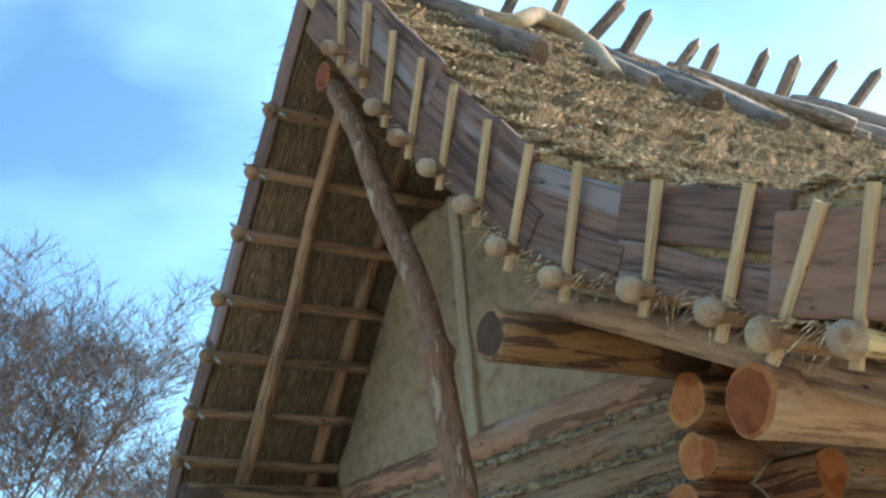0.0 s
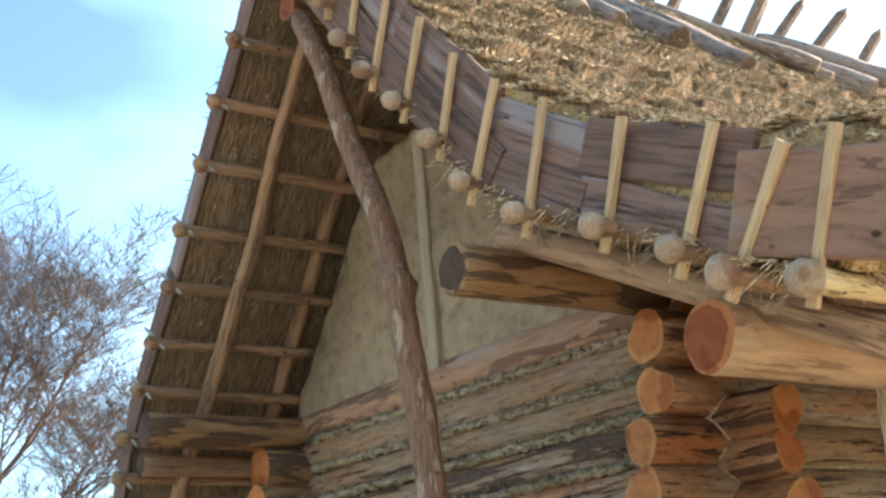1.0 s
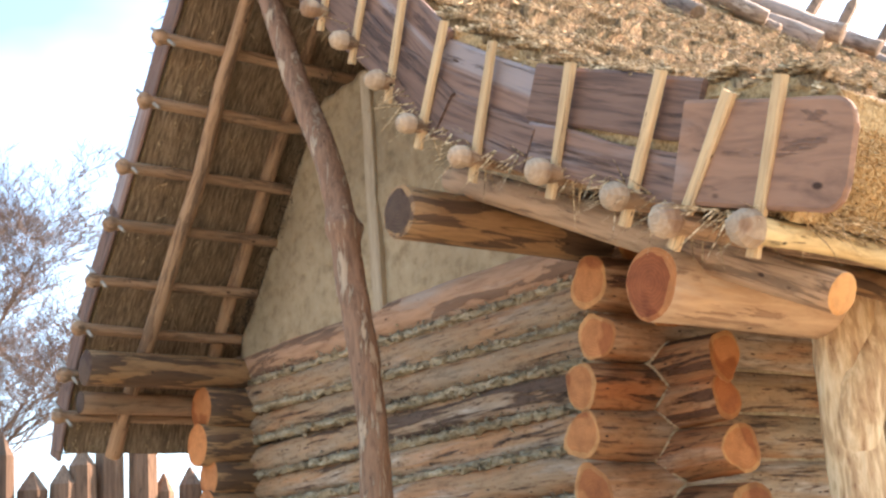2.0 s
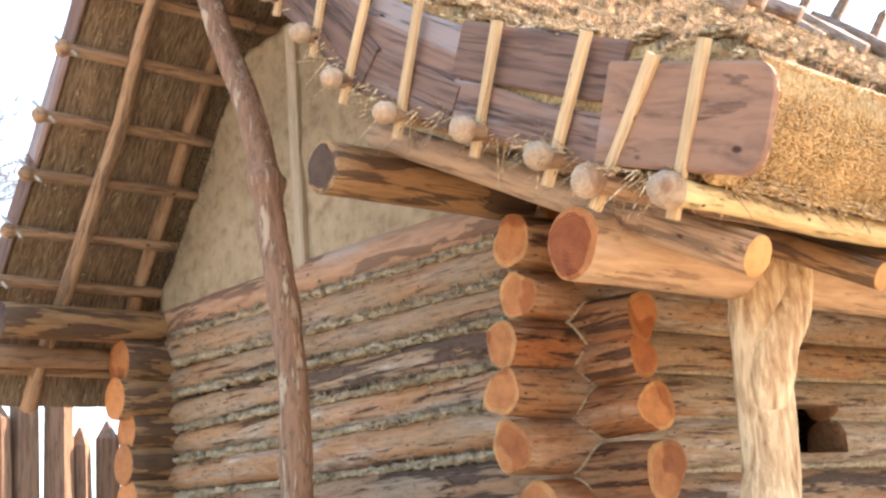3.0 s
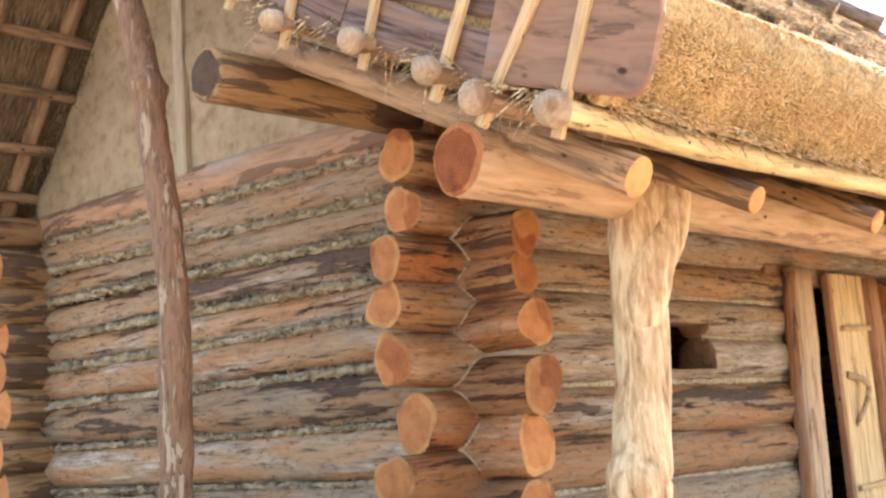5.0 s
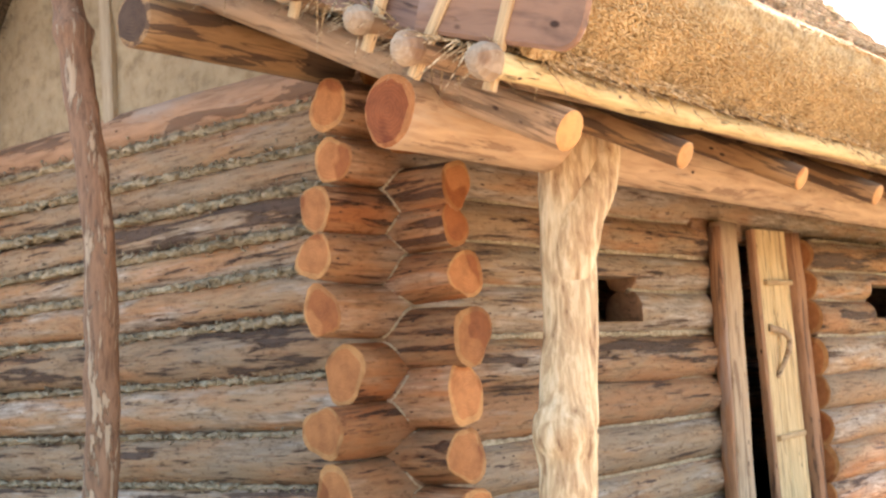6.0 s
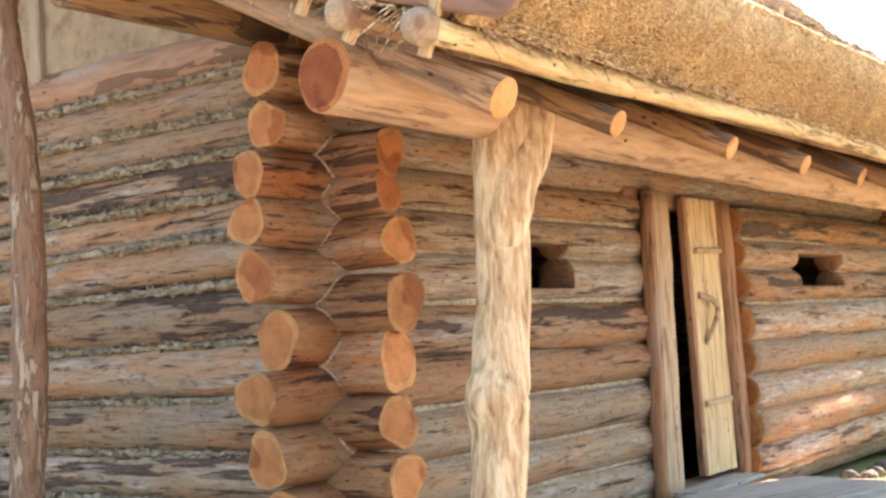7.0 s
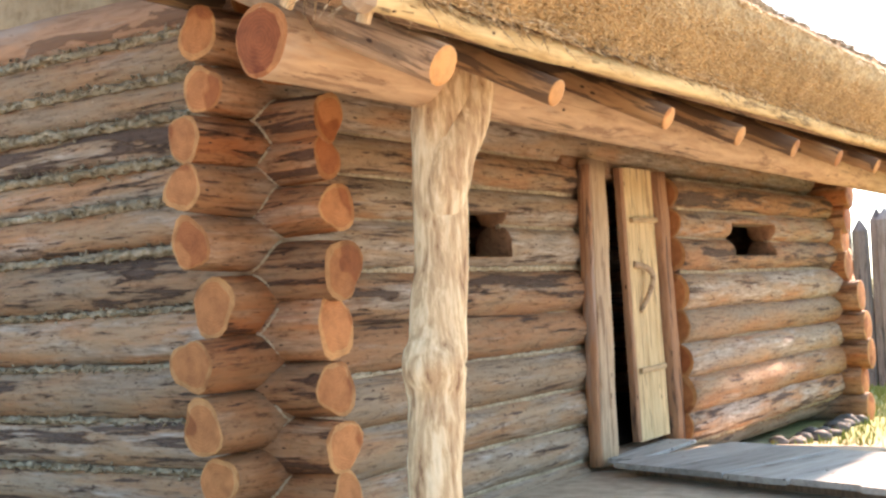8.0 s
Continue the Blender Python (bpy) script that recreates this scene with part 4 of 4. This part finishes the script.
for i, (x, z) in enumerate(LEFT_KNOBS):
    log("batten", (x, -1.29, z), (x, ROOF_Y[1], z), 0.046, 0.045, 380 + i, roof, [M_BATTEN, M_BATTEN, M_BATTEN], "", knob=0.06, bend=0.025, step=0.3, lump=0.13, sides=11)
    n = Vector((-0.76, 0, 0.65))
    b = Vector((x, -1.19, z))
    part("peg", tube_bm([b - n * 0.10, b + n * 0.05 + Vector((0, -0.02, 0)), b + n * 0.20 + Vector((0, -0.04, 0))], (0.010, 0.014, 0.010), i, 8), [M_GREY, M_GREY], roof)
for i, ((x, z), (tx, tz)) in enumerate(zip(KNOBS, PEG_TOPS)):
    a, b = Vector((x, -1.27, z)), Vector((tx, -1.285, tz))
    d = (b - a).normalized()
    part("peg", plank_bm((b - a).length + 0.11, 0.046, 0.028, 70 + i, 0.006, 6), M_PALE, roof, "pale split wooden peg", along(a - d * 0.09, b + d * 0.02, 0), smooth=False)


def barge_boards():
    """Split boards standing on edge behind the pegs, in two rows and overlapping lengths."""
    spans = [
    (-1.609, 5.21, -0.665, 4.029, 0.22, -1.245),
    (-1.298, 5.195, -0.442, 4.147, 0.23, -1.233),
    (-0.808, 4.176, 0.162, 3.137, 0.21, -1.251),
    (-0.561, 4.208, 0.15, 3.393, 0.25, -1.235),
    (0.002, 3.236, 0.645, 2.829, 0.18, -1.245),
    (0.037, 3.442, 0.711, 2.994, 0.22, -1.229),
    (0.619, 2.861, 1.344, 2.485, 0.17, -1.241),
    (0.675, 3.053, 1.42, 2.702, 0.21, -1.231),
    (1.352, 2.586, 1.949, 2.378, 0.33, -1.265),
]
    for i, (x0, z0, x1, z1, wide, y) in enumerate(spans):
        a, b = Vector((x0, y, z0)), Vector((x1, y, z1))
        last = i == len(spans) - 1
        part("barge_board", plank_bm((b - a).length, wide, 0.028, 90 + i, 0.022 if not last else 0.012, 14 if not last else 60, round_end=0.075 if last else 0.0), M_REDBOARD if last else M_BOARD, roof, "weathered split board on edge" if not last else "red-brown rounded end board", along(a, b), smooth=False)
    for i, (p, q) in enumerate(zip(UNDER_L, UNDER_L[1:])):
        n = Vector((q[1] - p[1], 0, -(q[0] - p[0]))).normalized()
        n = n if n.z > 0 else -n
        a, b = Vector((p[0], -1.128 - 0.004 * (i % 2), p[1])) + n * 0.09, Vector((q[0], -1.128 - 0.004 * (i % 2), q[1])) + n * 0.09
        part("barge_board", plank_bm((b - a).length + 0.06, 0.19, 0.024, 120 + i, 0.015), M_BOARD, roof, "weathered split board on edge", along(a, b), smooth=False)


barge_boards()


def ridge_timbers():
    """Crossed saddle timbers over the ridge; those of the far slope stick up past it."""
    rng = random.Random(8)
    timbers = (
        (0.085, ((-1.95, -1.0, 5.8), (-1.74, -0.62, 5.66), (-1.51, -0.45, 5.41), (-1.33, -0.32, 5.21))),
        (0.080, ((-1.95, -0.45, 5.82), (-1.76, -0.14, 5.68), (-1.25, -0.17, 5.12), (-0.93, -0.15, 4.77))),
        (0.062, ((-1.95, 0.0, 5.8), (-1.62, 0.17, 5.53), (-1.72, 0.55, 5.74), (-1.64, 0.85, 5.55), (-1.05, 0.51, 4.90))),
        (0.070, ((-1.98, 0.55, 5.82), (-1.68, 0.94, 5.60), (-1.41, 0.93, 5.29), (-1.03, 0.79, 4.88))),
        (0.105, ((-2.0, 0.95, 5.82), (-1.56, 1.25, 5.47), (-1.24, 1.24, 5.11), (-0.92, 1.17, 4.76))),
        (0.085, ((-2.0, 1.45, 5.82), (-1.53, 1.80, 5.43), (-1.20, 1.77, 5.07), (-0.93, 1.79, 4.77))),
        (0.062, ((-2.0, 1.95, 5.82), (-1.39, 2.29, 5.27), (-1.28, 2.55, 5.15), (-1.19, 2.87, 5.05))),
        (0.065, ((-2.0, 2.35, 5.82), (-1.80, 2.91, 5.73), (-1.51, 3.01, 5.41), (-1.14, 2.95, 5.00))),
        (0.085, ((-2.0, 2.9, 5.82), (-1.68, 3.25, 5.59), (-1.39, 3.34, 5.27), (-1.12, 3.43, 4.98))),
    )
    far = [(rng.uniform(0.06, 0.1), ((-2.0, y - 0.4, 5.82), (-1.6, y - 0.2, 5.52), (-1.25 + rng.uniform(-0.2, 0.2), y, 5.14))) for y in (3.7, 4.3, 4.9, 5.6, 6.3, 7.1, 7.9, 8.6)]
    for i, (r, places) in enumerate(timbers + tuple(far)):
        tan = i == 2
        if not tan:
            log("saddle_timber", Vector(places[-1]) + Vector((0.03, 0, 0.03)), Vector(places[0]) + Vector((0.03, 0, 0.0)), r * 1.3, r * 1.0, 200 + i, roof, [M_SADDLE, M_STAKE, M_SADDLE], "weathered grey saddle timber", spin=0.5 * i, sides=9, lump=0.22, bend=0.09, zf=0.8, step=0.1)
            continue
        line = spline(places, 16)
        rad = [1.15 * r * (0.85 + 0.2 * k / 16) * (1 if k < 16 else 0.8) for k in range(17)]
        part("saddle_timber", tube_bm(line, rad, 200 + i, 14, 0.2), [M_CURVED, M_SADDLE], roof, "pale curved saddle timber")
    stakes = ((0.51, 6.06, 0.25), (0.98, 6.20, 0.25), (1.505, 6.22, 0.44), (1.755, 6.20, 0.33), (2.22, 6.07, 0.40), (2.43, 6.08, 0.30), (3.0, 6.18, 0.31), (3.37, 6.21, 0.30), (3.87, 6.29, 0.42), (4.46, 6.35, 0.48),
              (4.9, 6.25, 0.4), (5.3, 6.2, 0.35), (6.0, 6.25, 0.4), (6.5, 6.2, 0.4), (7.2, 6.2, 0.35), (7.9, 6.2, 0.4))
    for i, (y, z, lean) in enumerate(stakes):
        top = Vector((-1.85, y, z))
        low = Vector((-1.95, y - lean * 1.25, z - 0.62))
        w = rng.uniform(0.046, 0.060)
        part("ridge_stake", tube_bm([low, low.lerp(top, 0.5), low.lerp(top, 0.88), top], (w, w, w * 0.95, w * 0.2), 240 + i, 6, 0.15), [M_STAKE, M_STAKE], roof, "pointed brown ridge stake", smooth=False)


ridge_timbers()

# ---- porch ----
beam = log("porch_beam", (1.0, -1.085, 2.257), (1.0, 8.6, 2.20), 0.118, 0.122, 401, None, [M_BEAM, M_DARKEND, M_RIM], bend=0.01, lump=0.03, egg=0.035, zf=1.09, sides=24)
tagged(beam, "thick peeled log beam with a dark red end on the porch post", "beam")


def porch_post():
    x = 1.03
    ys = [
    (-0.05, -0.271, 0.11),
    (0.59, -0.251, 0.105),
    (0.809, -0.229, 0.109),
    (0.981, -0.204, 0.113),
    (1.092, -0.213, 0.128),
    (1.2, -0.178, 0.116),
    (1.534, -0.115, 0.105),
    (1.875, -0.091, 0.111),
    (2.131, -0.04, 0.138),
    (2.26, 0.0, 0.138),
]
    pts, rad = [], []
    for z, y, r in ys:
        pts.append((x, y, z))
        rad.append(r)
    post = thing("porch_post", (x, pts[0][1], 0), "crooked debarked trunk carrying the porch beam", "post")
    line = spline(pts, 40)
    rr = [float(np.interp(p.z, [a[0] for a in ys], rad)) for p in line]
    part("trunk", tube_bm(line, rr, 5, 20, 0.10), [M_POST, M_PALE_END], post)
    limb = [
    (1.04, -0.133, 1.6, 0.063),
    (1.064, -0.122, 1.779, 0.094),
    (1.088, -0.086, 1.937, 0.102),
    (1.112, -0.018, 2.065, 0.096),
    (1.136, 0.025, 2.181, 0.083),
    (1.16, 0.033, 2.287, 0.063),
]
    fork = spline([p[:3] for p in limb], 14)
    part("fork", tube_bm(fork, [float(np.interp(p.z, [q[2] for q in limb], [q[3] for q in limb])) for p in fork], 9, 16, 0.12), [M_POST, M_PALE_END], post, "forked branch stump beside the beam")
    return post


porch_post()


def leaning_pole():
    pts = [
    (-0.99, -0.97, -0.05), (-0.93, -0.99, 0.70), (-0.896, -0.994, 0.936), (-0.862, -1.001, 1.204), (-0.84, -1.008, 1.47), (-0.82, -1.014, 1.70), (-0.804, -1.020, 1.93),
    (-0.812, -1.026, 2.17), (-0.832, -1.031, 2.36), (-0.858, -1.036, 2.555), (-0.893, -1.041, 2.75), (-0.910, -1.047, 2.94), (-0.930, -1.049, 3.038), (-1.003, -1.055, 3.295),
    (-1.094, -1.062, 3.55), (-1.235, -1.069, 3.83), (-1.359, -1.078, 4.162), (-1.453, -1.084, 4.399), (-1.661, -1.094, 4.778),
]
    line = spline(pts, 60)
    rad = [0.078 - 0.018 * i / 60 + 0.020 * math.exp(-((p.z - 2.99) / 0.06) ** 2) for i, p in enumerate(line)]
    pole = part("support_pole", tube_bm(line, rad, 3, 18, 0.22), [M_POLE, M_HEART], None)
    tagged(pole, "long crooked brown pole with peeling bark propping the ridge", "pole")


leaning_pole()


# ---- door, windows, deck ----
def door():
    d = thing("door_1", (0.1, 3.4, 0.33), "plank door standing ajar between split-log jambs", "door", kind="structure")
    part("jamb", plank_bm(1.96, 0.21, 0.10, 31, 0.02, 16), M_JAMB, d, "broad split-log jamb", along((0.155, 2.92, 0.25), (0.155, 2.99, 2.21)))
    part("bark_edge", plank_bm(1.93, 0.04, 0.085, 33, 0.02, 16), M_BARKEDGE, d, "red-brown bark edge of the jamb", along((0.150, 2.806, 0.25), (0.150, 2.876, 2.18)))
    part("jamb", plank_bm(1.93, 0.14, 0.13, 32, 0.035, 16), M_BARKEDGE, d, "red-brown split-log jamb with a bark edge", along((0.150, 4.045, 0.26), (0.150, 3.97, 2.19)))
    leaf = thing("door_leaf", (0.14, 3.9, 0.33))
    leaf.parent = d
    leaf.matrix_basis = WORLD[d].inverted() @ WORLD[leaf]
    tagged(leaf, "pale riven plank door leaf")
    part("edge_strip", plank_bm(1.86, 0.055, 0.055, 39, 0.008, 12), M_BARKEDGE, leaf, "red-brown bark edge", along((0.142, 3.448, 0.33), (0.142, 3.398, 2.19)), smooth=False)
    for i, (y0, y1) in enumerate(((3.405, 3.60), (3.605, 3.775), (3.78, 3.88))):
        part("plank", plank_bm(1.87, y1 - y0, 0.045, 40 + i, 0.008, 12), M_DOOR, leaf, "", along((0.145, (y0 + y1) / 2 + 0.06, 0.325), (0.145, (y0 + y1) / 2 + 0.01, 2.195)), smooth=False)
    for z in (0.80, 1.83):
        part("ledge", plank_bm(0.40, 0.035, 0.03, z, 0.004, 6), M_PALE, leaf, "narrow cross ledge", along((0.182, 3.48, z), (0.182, 3.86, z + 0.01)), smooth=False)
    part("handle", tube_bm(spline([(0.165, 3.50, 1.53), (0.22, 3.60, 1.50), (0.235, 3.66, 1.44), (0.22, 3.62, 1.33), (0.17, 3.56, 1.20)], 16), [0.024 - 0.0005 * i for i in range(17)], 4, 10), [M_JAMB, M_KNOB], leaf, "bent branch handle")
    part("lintel", plank_bm(1.5, 0.16, 0.14, 50, 0.01), M_LOG, d, "", along((0.02, 2.70, 2.20), (0.02, 4.2, 2.20)))
    return d


door()


def deck():
    dk = thing("boardwalk", (1.2, 3.0, 0.3), "grey weathered plank walkway leading to the door", "boardwalk")
    way = Vector((0.951, -0.309, 0)).normalized()
    side = Vector((0.309, 0.951, 0)).normalized()
    start = Vector((0.345, 2.617, 0.29))
    for i in range(10):
        a = start + way * (0.215 + 0.43 * i) + side * (0.0 if i % 3 else 0.02) + Vector((0, 0, 0.004 * (i % 2)))
        part("plank", plank_bm(1.12, 0.424, 0.035, 60 + i, 0.008, 10), M_GREY, dk, "", along(a, a + side * 1.12) @ Matrix.Rotation(radians(90), 4, "X"), smooth=False)
    a = start - way * 0.12 + side * 0.22 - Vector((0, 0, 0.008))
    part("threshold", plank_bm(1.0, 0.24, 0.03, 81, 0.012, 10), M_GREY, dk, "worn grey threshold board", along(a, a + Vector((-0.03, 0.95, 0.0))) @ Matrix.Rotation(radians(90), 4, "X"), smooth=False)
    for k in (0.22, 0.60, 0.98):
        a = start + side * k + way * 0.05 - Vector((0, 0, 0.08))
        part("bearer", plank_bm(4.2, 0.12, 0.10, 70 + k, 0.02, 12), M_STAKE, dk, "dark squared bearer", along(a, a + way * 4.2), smooth=False)
    return dk


deck()


# Floor and ceiling are added; their near-black colour stands in for interior shade.
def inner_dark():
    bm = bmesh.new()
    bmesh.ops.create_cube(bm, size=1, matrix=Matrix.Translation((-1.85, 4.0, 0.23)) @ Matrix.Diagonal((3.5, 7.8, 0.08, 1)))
    tagged(part("floor", bm, M_INNERSHADE, None, smooth=False), "near-black floor added for the unlit house interior", "floor", kind="structure")
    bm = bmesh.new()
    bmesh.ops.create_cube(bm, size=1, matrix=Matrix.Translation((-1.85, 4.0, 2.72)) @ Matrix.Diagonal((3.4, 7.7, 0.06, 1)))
    tagged(part("ceiling", bm, M_INNERSHADE, None, smooth=False), "near-black ceiling added for the unlit house interior", "ceiling", kind="structure")


inner_dark()


# ---- palisades ----
def palisade(a, b, count, seed, label, tops, width, stuff):
    fence = thing("palisade_fence", a, label, "fence")
    rng = random.Random(seed)
    A, B = Vector(a), Vector(b)
    for i in range(count):
        p = A.lerp(B, i / (count - 1)) + Vector((rng.uniform(-0.03, 0.03), rng.uniform(-0.03, 0.03), 0))
        h, r = rng.uniform(*tops), width * rng.uniform(0.8, 1.2)
        lean = Vector((rng.uniform(-0.05, 0.05), rng.uniform(-0.05, 0.05), 0))
        pts = [p + Vector((0, 0, -0.1)), p + lean * 0.5 + Vector((0, 0, h * 0.5)), p + lean + Vector((0, 0, h - 0.16)), p + lean + Vector((0, 0, h))]
        part("stake", tube_bm(pts, (r, r, r * 0.92, 0.012), seed * 50 + i, 8, 0.15), [stuff, stuff], fence, "", smooth=False)
    d = (B - A).normalized()
    s = Vector((-d.y, d.x, 0)) * 0.12
    for z in (0.98,):
        part("rail", tube_bm([A + s + Vector((0, 0, z)), A.lerp(B, 0.5) + s + Vector((0, 0, z + 0.03)), B + s + Vector((0, 0, z))], (0.04, 0.045, 0.04), seed, 8), [M_GREY, M_GREY], fence)


palisade((-4.5, 12.5, -0.1), (9.0, 13.5, -0.1), 70, 3, "grey palisade of upright pointed stakes beyond the grass", (2.25, 2.45), 0.115, M_PALING)
palisade((-6.1, -1.2, 0), (-6.0, 6.5, 0), 34, 4, "grey-brown palisade of tall round stakes behind the house", (2.3, 2.8), 0.115, M_STAKE)


# ---- bare trees ----
def bare_tree(place, tall, height, seed, spread=1.0):
    tree = thing("tree", place, "leafless deciduous tree with a dense crown of fine twigs", "tree", "bare trees")
    rng = random.Random(seed)
    wood_v, wood_f, twig_v, twig_f = [], [], [], []

    def stick(vv, ff, pts, rads, sides):
        base = len(vv)
        u = None
        for i, (p, r) in enumerate(zip(pts, rads)):
            d = (pts[min(i + 1, len(pts) - 1)] - pts[max(i - 1, 0)]).normalized()
            u = d.orthogonal().normalized()
            w = d.cross(u)
            vv.extend(tuple(p + (u * math.cos(2 * math.pi * k / sides) + w * math.sin(2 * math.pi * k / sides)) * r) for k in range(sides))
        for i in range(len(pts) - 1):
            for k in range(sides):
                ff.append((base + i * sides + k, base + i * sides + (k + 1) % sides, base + (i + 1) * sides + (k + 1) % sides, base + (i + 1) * sides + k))

    def grow(p, d, ln, r, level):
        n = 5 if level < 3 else 3
        pts, rads = [p], [r]
        for i in range(n):
            d = (d + Vector((rng.gauss(0, 0.16), rng.gauss(0, 0.16), rng.gauss(0.03, 0.12)))).normalized()
            p = p + d * ln / n
            pts.append(p)
            rads.append(r * (1 - 0.62 * (i + 1) / n))
        thin = level >= 3
        stick(twig_v if thin else wood_v, twig_f if thin else wood_f, pts, rads, 3 if thin else 7)
        if level == 5:
            return
        kids = (9, 8, 8, 7, 7)[level]
        for k in range(kids):
            t = rng.uniform(0.3 if level else 0.18, 1.0)
            i = min(int(t * n), n - 1)
            q = pts[i].lerp(pts[i + 1], t * n - i)
            a = rng.uniform(0, 6.3)
            out = Vector((math.cos(a), math.sin(a), rng.uniform(-0.1, 0.6)))
            nd = (d * rng.uniform(0.5, 0.9) + out * rng.uniform(0.5, 0.95) * spread).normalized()
            grow(q, nd, ln * (rng.uniform(0.50, 0.70) if level < 3 else rng.uniform(0.36, 0.56)), max(0.006, rads[i] * rng.uniform(0.40, 0.55)), level + 1)

    grow(Vector((0, 0, -0.1)), Vector((0, 0, 1)), height * 0.5, height * 0.019, 0)
    k = tall / max(v[2] for v in twig_v)
    for name, vv, ff in (("trunk", wood_v, wood_f), ("twig_spray", twig_v, twig_f)):
        me = bpy.data.meshes.new(name)
        me.from_pydata([(x * k, y * k, z * k) for x, y, z in vv], [], ff)
        me.materials.append(M_TWIG)
        ob = new(name, me)
        ob.parent = tree
        if name == "twig_spray":
            tagged(ob, kind="stuff")
    return tree


bare_tree((-21.1, 2.7, 0), 12.3, 13.0, 23, 1.1)


# ---- stones at the wall's foot ----
def stone(place, size, seed):
    bm = bmesh.new()
    bmesh.ops.create_icosphere(bm, subdivisions=2, radius=1.0)
    for v in bm.verts:
        k = 1 + 0.35 * noise.noise(v.co * 1.3 + Vector((seed * 3.1 + 30, 30, 30)))
        v.co = Vector((v.co.x * size[0] * k, v.co.y * size[1] * k, v.co.z * size[2] * k))
    ob = part("stone", bm, M_STONE, None, "", Matrix.Translation(place))
    return tagged(ob, "rough grey field stone lying against the log wall", "stone", "stones at the wall")


srng = random.Random(31)
for k in range(16):
    y = 5.6 + 0.145 * k + srng.uniform(-0.04, 0.04)
    a, b, c = srng.uniform(0.07, 0.13), srng.uniform(0.06, 0.11), srng.uniform(0.03, 0.06)
    x = 0.36 + srng.uniform(0.0, 0.16)
    stone((x, y, ground_height(x, y) + c * 0.5), (a, b, c), k)
